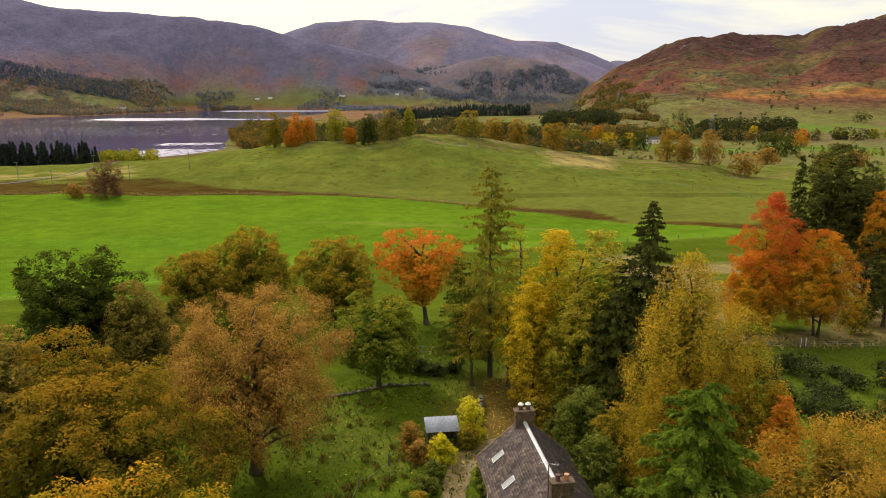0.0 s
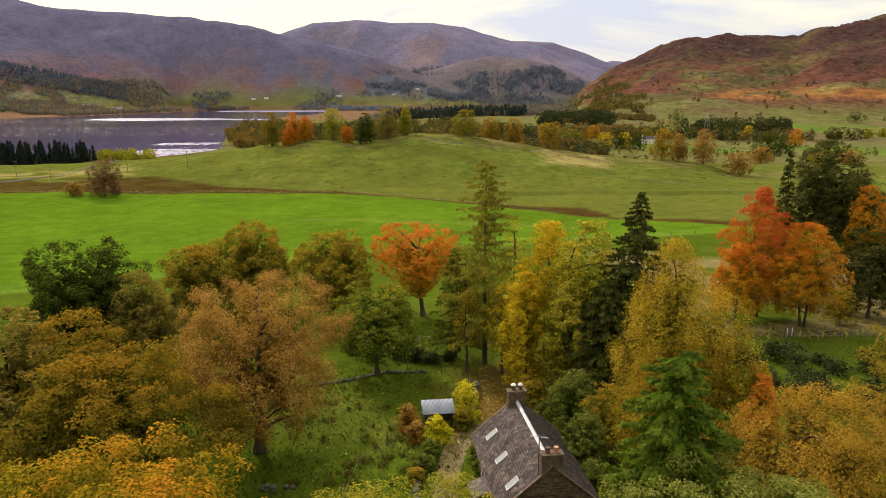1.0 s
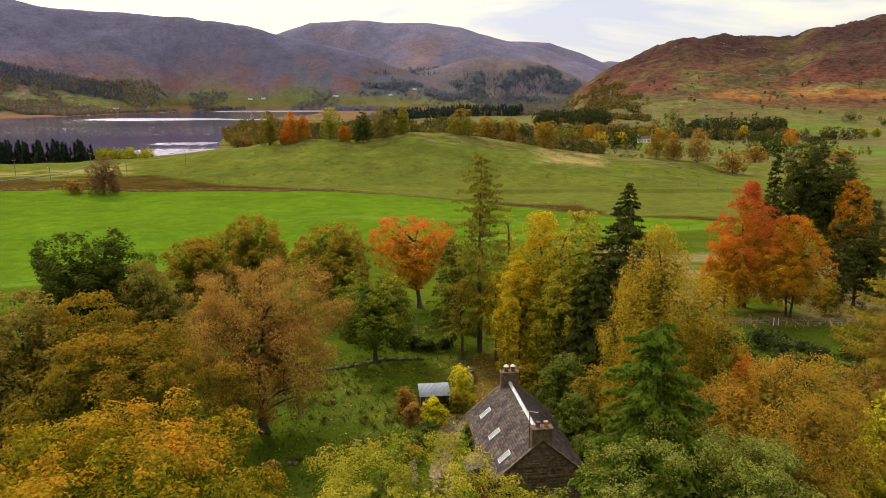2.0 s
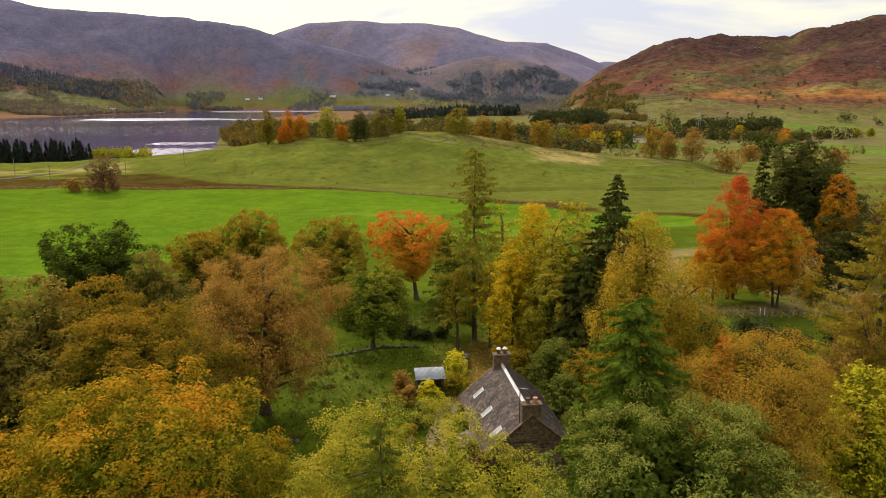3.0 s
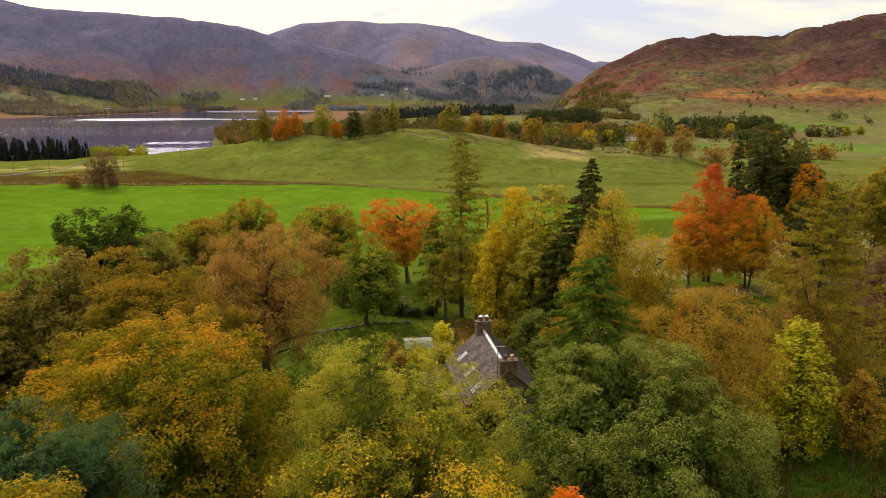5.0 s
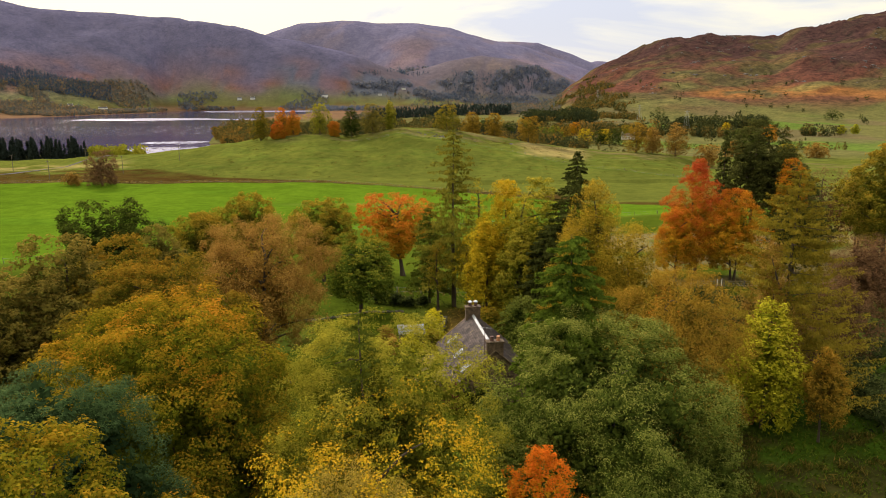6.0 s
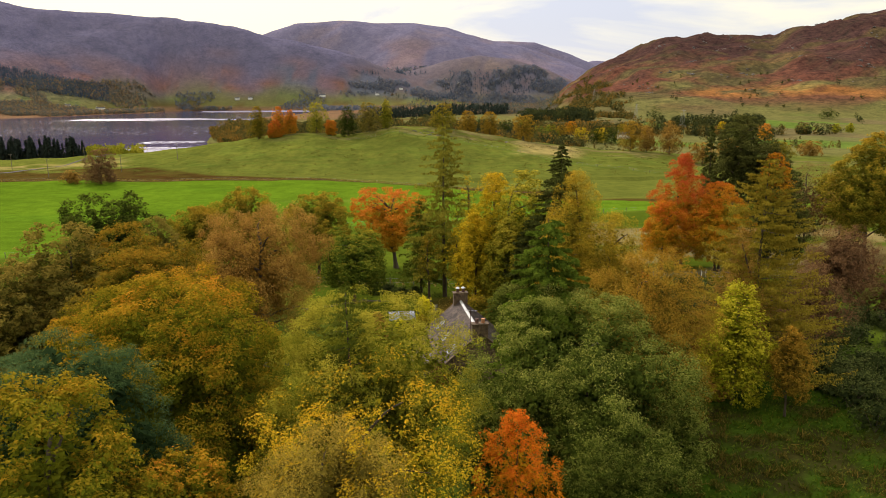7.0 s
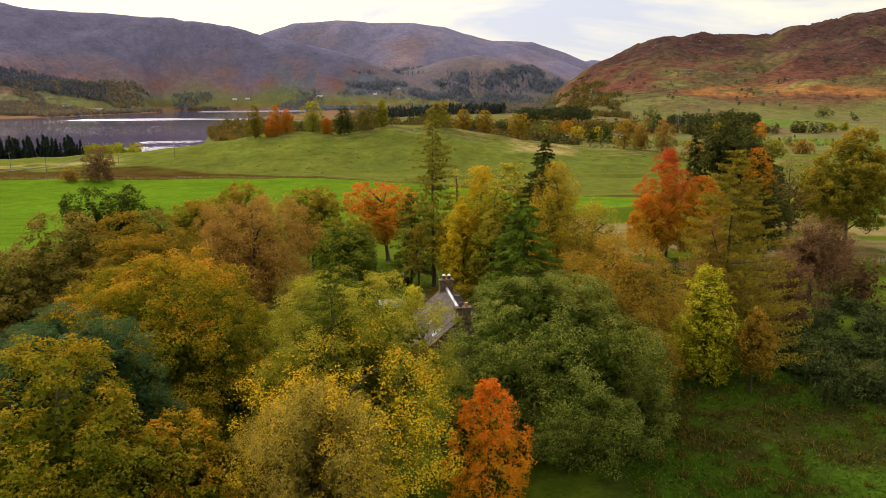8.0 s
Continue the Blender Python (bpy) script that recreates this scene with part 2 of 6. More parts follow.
_l.new(blend(_n, _l, "MULTIPLY", 0.8, _was, ramp(_n, _l, _isl, [(0.0, (0.7, 0.68, 0.7)), (0.6, (1.0, 0.97, 0.95)), (1.0, (1.35, 1.3, 1.25))])), _p.inputs["Base Color"])
LEAD = mottled("lead_ridge", [(0.3, (0.36, 0.37, 0.4)), (0.7, (0.56, 0.57, 0.6))], 1.5, 9.0, 0.55, 0.4, 0.1)
TIN = mottled("galvanised_sheet", [(0.3, (0.2, 0.23, 0.29)), (0.7, (0.34, 0.37, 0.43))], 0.7, 6.0, 0.6, 0.3, 0.1)
DARK_WOOD = mottled("weathered_boards", [(0.3, (0.03, 0.022, 0.016)), (0.7, (0.085, 0.065, 0.048))], 1.5, 12.0, stretch=(6, 6, 0.6))
GREY_WOOD = mottled("grey_wood", [(0.3, (0.1, 0.085, 0.065)), (0.7, (0.22, 0.19, 0.15))], 1.5, 12.0, stretch=(6, 6, 0.6))
POT_CLAY = mottled("terracotta", [(0.3, (0.36, 0.16, 0.08)), (0.7, (0.55, 0.29, 0.16))], 3.0, 20.0)
POT_DARK = mottled("sooty_clay", [(0.3, (0.07, 0.04, 0.035)), (0.7, (0.16, 0.09, 0.075))], 3.0, 20.0)
POT_WHITE = mottled("white_cowl", [(0.3, (0.6, 0.6, 0.58)), (0.7, (0.8, 0.8, 0.78))], 3.0, 20.0, 0.5)
WHITE_WALL = mottled("white_harling", [(0.3, (0.55, 0.55, 0.53)), (0.7, (0.8, 0.8, 0.78))], 0.3, 3.0)
FAR_ROOF = mottled("far_slate", [(0.3, (0.06, 0.06, 0.07)), (0.7, (0.13, 0.13, 0.15))], 0.3, 3.0)
STEEL = mottled("galvanised_steel", [(0.3, (0.2, 0.21, 0.22)), (0.7, (0.36, 0.37, 0.39))], 2.0, 12.0, 0.45, 0.5)
GRAVEL = mottled("gravel", [(0.3, (0.12, 0.09, 0.034)), (0.55, (0.18, 0.135, 0.06)), (0.75, (0.25, 0.19, 0.095))], 0.6, 14.0, bump=0.5)
TARMAC = mottled("worn_tarmac", [(0.3, (0.06, 0.058, 0.056)), (0.7, (0.1, 0.096, 0.092))], 0.3, 3.0, 0.95, 0.05)
PAINT = mottled("white_paint", [(0.3, (0.7, 0.7, 0.68)), (0.7, (0.82, 0.82, 0.8))], 2.0, 15.0, 0.5, 0.4, 0.05)

GLASS, _n, _l, _p = material("window_glass", 0.06, 0.6)
_p.inputs["Base Color"].default_value = (0.3, 0.32, 0.34, 1)
_p.inputs["Metallic"].default_value = 0.35

WATER, _n, _l, _p = material("loch_water", 0.12, 0.5)
_p.inputs["IOR"].default_value = 1.33
_p.inputs["Base Color"].default_value = (0.03, 0.026, 0.1, 1)
_pos = _n.new("ShaderNodeNewGeometry").outputs["Position"]
_calm = _n.new("ShaderNodeAttribute")
_calm.attribute_name = "calm"
_bands = _n.new("ShaderNodeSeparateColor")
_l.new(_calm.outputs["Color"], _bands.inputs[0])
_streak = noise_node(_n, _l, 0.012, 5.0, 0.62, _pos, (0.2, 1.0, 1.0))
_spark = noise_node(_n, _l, 0.3, 3.0, 0.7, _pos, (0.3, 0.4, 1.0))
_slick = blend(_n, _l, "MULTIPLY", 1.0, _bands.outputs[0], ramp(_n, _l, _streak, [(0.38, (0.3, 0.3, 0.3)), (0.52, (1.0, 1.0, 1.0))]))
_glint = blend(_n, _l, "MULTIPLY", 1.0, _bands.outputs[1], ramp(_n, _l, _spark, [(0.59, (0.0, 0.0, 0.0)), (0.64, (1.0, 1.0, 1.0))]))
_flash = blend(_n, _l, "MULTIPLY", 1.0, _bands.outputs[2], ramp(_n, _l, _spark, [(0.4, (0.0, 0.0, 0.0)), (0.5, (1.0, 1.0, 1.0))]))
_mix = blend(_n, _l, "ADD", 1.0, blend(_n, _l, "ADD", 1.0, _slick, _glint), _flash)
_rough = ramp(_n, _l, _mix, [(0.0, (0.07, 0.07, 0.07)), (0.35, (0.13, 0.13, 0.13)), (0.75, (0.62, 0.62, 0.62))])
_l.new(_rough, _p.inputs["Roughness"])
_ripple = noise_node(_n, _l, 0.22, 4.0, 0.6, _pos, (0.4, 1.0, 1.0))
relief(_n, _l, _p, _ripple, 0.12, 1.0)

EARTH, _n, _l, _p = material("ground_cover", 1.0, 0.0)
_a = _n.new("ShaderNodeAttribute")
_a.attribute_name = "cover"
_pos = _n.new("ShaderNodeNewGeometry").outputs["Position"]
_fine = noise_node(_n, _l, 2.4, 4.0, 0.7, _pos)
_mid = noise_node(_n, _l, 0.22, 5.0, 0.65, _pos)
_wide = noise_node(_n, _l, 0.016, 7.0, 0.68, _pos)
_clump = noise_node(_n, _l, 0.055, 6.0, 0.75, _pos)
_wild = _a.outputs["Alpha"]
_c = blend(_n, _l, "MULTIPLY", 0.7, _a.outputs["Color"], ramp(_n, _l, _fine, [(0.25, (0.55, 0.55, 0.5)), (0.75, (1.4, 1.38, 1.3))]))
_c = blend(_n, _l, "MULTIPLY", 0.3, _c, ramp(_n, _l, _mid, [(0.3, (0.5, 0.55, 0.5)), (0.7, (1.45, 1.3, 1.2))]))
_c = blend(_n, _l, "MULTIPLY", _wild, _c, ramp(_n, _l, _clump, [(0.36, (0.42, 0.44, 0.5)), (0.5, (0.95, 0.95, 0.95)), (0.66, (1.5, 1.38, 1.25))]))
_c = blend(_n, _l, "MULTIPLY", 0.6, _c, ramp(_n, _l, _wide, [(0.3, (0.66, 0.68, 0.7)), (0.7, (1.22, 1.18, 1.12))]))
_heath = noise_node(_n, _l, 0.12, 4.0, 0.8, _pos)
_c = blend(_n, _l, "MULTIPLY", 0.25, _c, ramp(_n, _l, _heath, [(0.38, (0.74, 0.74, 0.76)), (0.5, (1.0, 1.0, 1.0)), (0.62, (1.22, 1.2, 1.15))]))
_l.new(_c, _p.inputs["Base Color"])
_b1, _b2 = _n.new("ShaderNodeBump"), _n.new("ShaderNodeBump")
_b1.inputs["Strength"].default_value, _b1.inputs["Distance"].default_value = 0.35, 0.5
_b2.inputs["Distance"].default_value = 3.5
_l.new(_mid, _b1.inputs["Height"])
_l.new(_wide, _b2.inputs["Height"])
_l.new(_wild, _b2.inputs["Strength"])
_l.new(_b1.outputs[0], _b2.inputs["Normal"])
_l.new(_b2.outputs[0], _p.inputs["Normal"])

# ---- builders ----


def mesh_of(name, verts, faces, mat, turn=None, soft=False):
    """A mesh from arrays: verts (n, 3), faces (m, 3 or 4)."""
    verts, faces = np.asarray(verts, np.float32), np.asarray(faces, np.int32)
    me = bpy.data.meshes.new(name)
    k = faces.shape[1]
    me.vertices.add(len(verts))
    me.vertices.foreach_set("co", verts.ravel())
    me.loops.add(faces.size)
    me.loops.foreach_set("vertex_index", faces.ravel())
    me.polygons.add(len(faces))
    me.polygons.foreach_set("loop_start", np.arange(0, faces.size, k, dtype=np.int32))
    if soft:
        me.polygons.foreach_set("use_smooth", np.ones(len(faces), bool))
    if turn is not None:
        me.attributes.new("turn", "FLOAT", "POINT").data.foreach_set("value", np.asarray(turn, np.float32))
    me.materials.append(mat)
    me.update(calc_edges=True)
    return me


def put(name, me, parent=None, label="", category="", group="", kind=""):
    ob = new(name, me)
    ob.parent = parent
    return tagged(ob, label, category, group, kind)


def part(name, bm, mat, parent=None, label="", soft=False):
    me = bpy.data.meshes.new(name)
    bm.normal_update()
    bm.to_mesh(me)
    bm.free()
    me.materials.append(mat)
    if soft:
        for f in me.polygons:
            f.use_smooth = True
    return put(name, me, parent, label)


def empty(name, m, label, category, group="", kind=""):
    ob = new(name)
    ob.matrix_world = m
    return tagged(ob, label, category, group, kind)


def box(bm, at, size, turn=0.0, bevel=0.0, tilt=0.0):
    """A box centred at at; turn about z and tilt about x in degrees."""
    got = bmesh.ops.create_cube(bm, size=1.0, matrix=pose(*at, tilt, 0, turn) @ Matrix.Diagonal((*size, 1)))
    if bevel:
        edges = list({e for v in got["verts"] for e in v.link_edges})
        bmesh.ops.bevel(bm, geom=edges, offset=bevel, segments=1, affect="EDGES")
    return bm


def rod(bm, a, b, r0, r1, sides=8):
    a, b = Vector(a), Vector(b)
    m = Matrix.Translation((a + b) / 2) @ (b - a).to_track_quat("Z", "Y").to_matrix().to_4x4()
    bmesh.ops.create_cone(bm, cap_ends=True, segments=sides, radius1=r0, radius2=r1, depth=(b - a).length, matrix=m)
    return bm


def tube(points, radii, sides=7):
    """A tapered limb through points. Returns verts and quads."""
    points = np.asarray(points, float)
    way = np.gradient(points, axis=0)
    way /= np.linalg.norm(way, axis=1)[:, None] + 1e-9
    ref = np.where(np.abs(way[:, 2:3]) > 0.9, [[1.0, 0, 0]], [[0, 0, 1.0]])
    u = np.cross(way, ref)
    u /= np.linalg.norm(u, axis=1)[:, None] + 1e-9
    v = np.cross(way, u)
    ang = np.arange(sides) / sides * 2 * math.pi
    ring = points[:, None] + np.asarray(radii)[:, None, None] * (u[:, None] * np.cos(ang)[None, :, None] + v[:, None] * np.sin(ang)[None, :, None])
    n = len(points)
    i, j = np.meshgrid(np.arange(n - 1), np.arange(sides), indexing="ij")
    k = (j + 1) % sides
    quads = np.stack([i * sides + j, i * sides + k, (i + 1) * sides + k, (i + 1) * sides + j], -1).reshape(-1, 4)
    return ring.reshape(-1, 3), quads


def leaves(rng, at, facing, length, width, along=None):
    """Small pointed leaf blades at the points given, turned to facing. Returns verts and triangles."""
    n = len(at)
    facing = facing / (np.linalg.norm(facing, axis=1)[:, None] + 1e-9)
    a = rng.normal(size=(n, 3)) if along is None else along
    a = a - facing * np.sum(a * facing, 1)[:, None]
    a /= np.linalg.norm(a, axis=1)[:, None] + 1e-9
    b = np.cross(facing, a)
    size = (0.65 + 0.7 * rng.rand(n))[:, None]
    a, b = a * length * size / 2, b * width * size * 0.7
    verts = np.stack([at - a + b * 0.4, at + a + b * 0.35, at - b * 0.75 - a * 0.1], 1).reshape(-1, 3)
    return verts, np.arange(n * 3).reshape(-1, 3)


def envelope(shape, h):
    """Half width of a crown, 0 to 1, at the height h from its foot (0) to its top (1)."""
    if shape == "dome":
        return np.sqrt(np.maximum(0.03, 1 - (np.maximum(0, h - 0.22) / 0.8) ** 2)) * (0.72 + 0.28 * np.minimum(1, h / 0.22))
    if shape == "cone":
        return 0.14 + 0.86 * (1 - h) ** 0.8 * np.minimum(1, 0.6 + h * 2.5)
    if shape == "fan":
        return np.where(h < 0.7, 0.25 + 0.75 * np.sin(np.minimum(1, h / 0.7) * math.pi / 2), np.sqrt(np.maximum(0.05, 1 - ((h - 0.7) / 0.34) ** 2)))
    if shape == "oval":
        return np.sqrt(np.maximum(0.04, 1 - ((h - 0.42) / 0.6) ** 2)) * (1 - 0.28 * np.maximum(0, h - 0.42) / 0.58)
    return np.sqrt(np.maximum(0.04, 1 - ((h - 0.46) / 0.58) ** 2))


def crown_lobes(rng, height, radius, base, shape, lobe=1.0):
    """Centres and radii of the boughs, spread over the outside of the crown."""
    size = (0.45 + 0.165 * radius) * lobe
    deep = height - base
    count = int(1.35 * (2 * math.pi * radius * 0.8 * deep * 0.8 + math.pi * radius ** 2) / (math.pi * size ** 2)) + 5
    steps = np.linspace(0, 1, 60)
    area = np.cumsum(envelope(shape, steps) + 0.25)
    h = np.interp((np.arange(count) + rng.rand(count)) / count, area / area[-1], steps)
    env = envelope(shape, h)
    r = size * (0.65 + 0.7 * rng.rand(count)) * (0.7 + 0.3 * env)
    far = np.maximum(0, env * radius * (0.8 + 0.3 * rng.rand(count)) - 0.75 * r) * np.where(rng.rand(count) < 0.2, 0.6, 1)
    ang = np.arange(count) * 2.39996 + rng.rand(count) * 0.9
    z = np.clip(base + deep * h, base + 0.5 * r, height - 0.9 * r)
    return np.stack([np.cos(ang) * far, np.sin(ang) * far, z, r], 1)


def clumps(rng, lobes, mid, each=15, small=0.34):
    """Leafy twigs over the outer side of the boughs: centres, radii and the bough of each."""
    owner = np.repeat(np.arange(len(lobes)), each)
    away = lobes[:, :3] - mid
    away /= np.linalg.norm(away, axis=1)[:, None] + 1e-6
    d = rng.normal(size=(len(owner), 3)) * 0.75 + away[owner] * 0.75 + np.array([0, 0, 0.3])
    d /= np.linalg.norm(d, axis=1)[:, None]
    c = lobes[owner, :3] + d * (lobes[owner, 3] * (0.55 + 0.5 * rng.rand(len(owner))))[:, None]
    return c, lobes[owner, 3] * small * (0.65 + 0.7 * rng.rand(len(owner))), owner


def fit_crown(c, r, owner, height, radius, flat=0.8, uneven=1.0):
    """Give the crown an uneven outline and the height and radius wanted."""
    c = c.copy()
    mid = np.array([np.median(c[:, 0]), np.median(c[:, 1])])
    rng = np.random.RandomState(len(c) * 7 + int(height * 10))
    way = c - np.array([mid[0], mid[1], np.median(c[:, 2])])
    way /= np.linalg.norm(way, axis=1)[:, None] + 1e-6
    bumps = sum(np.sin(way @ (rng.normal(size=3) * 2.6) + rng.rand() * 6.283) for _ in range(5)) / 5
    far = 1 + 0.36 * uneven * bumps
    c[:, :2] = mid + (c[:, :2] - mid) * far[:, None]
    c[:, 2] += (far - 1) * 0.3 * radius * way[:, 2]
    gaps = sum(np.sin(c @ (rng.normal(size=3) * 5.0 / radius) + rng.rand() * 6.283) for _ in range(4)) / 4
    stay = gaps > -0.5 - (1 - uneven) * 0.3
    c, r, owner = c[stay], r[stay], owner[stay]
    out = np.percentile(np.hypot(c[:, 0] - mid[0], c[:, 1] - mid[1]) + 0.8 * r, 96)
    c[:, :2] = mid + (c[:, :2] - mid) * radius / out
    low = c[:, 2].min()
    top = np.max(c[:, 2] + r * flat)
    c[:, 2] = low + (c[:, 2] - low) * (height - low) / (top - low)
    return c, r, owner


def crown(rng, c, r, owner, mid, count, length, width, base, height, flat=0.75, droop=0.0, loose=0.0, outer=0.45, tall=0.2, chance=0.35):
    """Leaves gathered in the clumps c with radii r."""
    k = rng.choice(len(c), count, p=r ** 2 / np.sum(r ** 2))
    away = c - mid
    away /= np.linalg.norm(away, axis=1)[:, None] + 1e-6
    d = rng.normal(size=(count, 3)) * 0.8 + away[k] * 0.45 + np.array([0, 0, 0.35])
    d /= np.linalg.norm(d, axis=1)[:, None]
    reach = (0.45 + 0.55 * rng.rand(count) ** 0.5) * (1 + loose * rng.rand(count) ** 3)
    p = c[k] + d * (r[k] * reach)[:, None] * np.array([1, 1, flat])
    if droop:
        p[:, 2] -= rng.exponential(droop, count)
        p[:, 2] = np.maximum(p[:, 2], base * 0.35 + 0.3 * rng.rand(count))
    facing = d * 0.9 + np.array([0, 0, 0.45]) + rng.normal(size=(count, 3)) * 0.35
    tuft = 0.5 * rng.rand(len(c))[k] + 0.5 * rng.rand(owner.max() + 1)[owner[k]]
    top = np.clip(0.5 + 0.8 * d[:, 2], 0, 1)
    # higher and outer leaves turn further; clump shade is painted the same way
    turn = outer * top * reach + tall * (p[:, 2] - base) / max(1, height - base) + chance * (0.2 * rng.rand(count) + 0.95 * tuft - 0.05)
    along = None
    if droop:
        along = np.array([0, 0, -1.0]) + rng.normal(size=(count, 3)) * 0.5
    v, f = leaves(rng, p, facing, length, width, along)
    return v, f, np.repeat(np.clip(turn, 0, 1), 3)


def with_inside(rng, v, f, turn, c, r, mid, count, size):
    """Adds the leaf sprays inside the crown."""
    k = rng.randint(0, len(c), count)
    p = mid + (c[k] - mid) * rng.uniform(0.3, 0.86, (count, 1)) + rng.normal(size=(count, 3)) * (r[k] * 0.3)[:, None]
    face = (c[k] - mid) * 0.15 + rng.normal(size=(count, 3)) * 0.7 + np.array([0, -0.1, 0.5])
    v2, f2 = leaves(rng, p, face, size, size * 0.75)
    # low turn values paint the shaded inside of the crown dark
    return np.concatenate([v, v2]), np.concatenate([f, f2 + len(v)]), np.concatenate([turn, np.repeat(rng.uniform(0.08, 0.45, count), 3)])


def limb_mesh(rng, start, end, r0, sides=6):
    start, end = np.array(start, float), np.array(end, float)
    t = np.linspace(0, 1, 5)[:, None]
    bend = rng.normal(size=3) * np.linalg.norm(end - start) * 0.07
    pts = start + (end - start) * t + bend * np.sin(t * math.pi) + np.array([0, 0, 0.12]) * np.linalg.norm(end - start) * np.sin(t * math.pi)
    v, f = tube(pts, r0 * (1 - 0.8 * t[:, 0]), sides)
    return mesh_of("limb", v, f, BARK, soft=True)


def broadleaf(name, x, y, height, radius, leaf, label, category="tree", seed=1, base=0.22, lobe=1.0, shape="round", count=9000, size=0.3, aspect=0.62, flat=0.75, droop=0.0, loose=0.3, limbs=6, bark=None, girth=1.0, lean=0.0, outer=0.45, tall=0.2, chance=0.35, stems=1, group="", inside=1.0, uneven=1.0):
    """A broad-leaved tree: trunk, main limbs and a crown of many single leaves."""
    rng = np.random.RandomState(seed)
    z = float(land(x, y))
    tree = empty(name, pose(x, y, z - 0.1, 0, 0, 0), label, category, group)
    foot = base * height
    lobes = crown_lobes(rng, height, radius, foot, shape, lobe)
    lobes[:, 0] += lean * lobes[:, 2] / height
    mid = np.array([lean * 0.5, 0, foot + 0.4 * (height - foot)])
    c, r, owner = clumps(rng, lobes, mid, 12 if y > 140 else 15)
    c, r, owner = fit_crown(c, r, owner, height, radius, flat, uneven)
    fine = 1.0 if y > 140 else 0.6 if y < 34 else 0.8
    count, size = int(count * (0.9 if y > 140 else 3.7 if y < 34 else 2.3)), size * fine
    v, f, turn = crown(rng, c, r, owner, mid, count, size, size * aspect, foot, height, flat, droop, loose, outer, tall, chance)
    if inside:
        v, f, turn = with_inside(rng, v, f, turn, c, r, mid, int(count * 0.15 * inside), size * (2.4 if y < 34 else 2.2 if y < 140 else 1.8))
    for s in range(stems):
        off = np.array([rng.uniform(-1, 1), rng.uniform(-1, 1)]) * (0.09 * radius if stems > 1 else 0)
        t = np.linspace(0, 1, 9)
        sway = np.cumsum(rng.normal(size=(9, 2)) * 0.007 * height, axis=0) * t[:, None]
        pts = np.stack([off[0] * (1 + 2 * t) + sway[:, 0] + lean * t * 0.7, off[1] * (1 + 2 * t) + sway[:, 1], t * height * 0.72], 1)
        rad = girth * (0.014 * height + 0.08) * (1 - 0.86 * t) * np.where(t == 0, 1.35, 1) / (1.5 if stems > 1 else 1)
        tv, tf = tube(pts, rad, 9)
        put("trunk", mesh_of("trunk", tv, tf, bark or BARK, soft=True), tree)
    picks = lobes[rng.permutation(len(lobes))[:limbs]]
    for lx, ly, lz, lr in picks:
        at = min(1, max(foot * 0.75, lz - 0.5 * math.hypot(lx, ly) - 0.4) / (0.72 * height))
        start = [np.interp(at, t, pts[:, k]) for k in range(3)]
        put("limb", limb_mesh(rng, start, (lx * 0.8, ly * 0.8, start[2] + (lz - start[2]) * 0.85), girth * (0.006 * height + 0.03)), tree)
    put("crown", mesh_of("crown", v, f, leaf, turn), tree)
    return tree


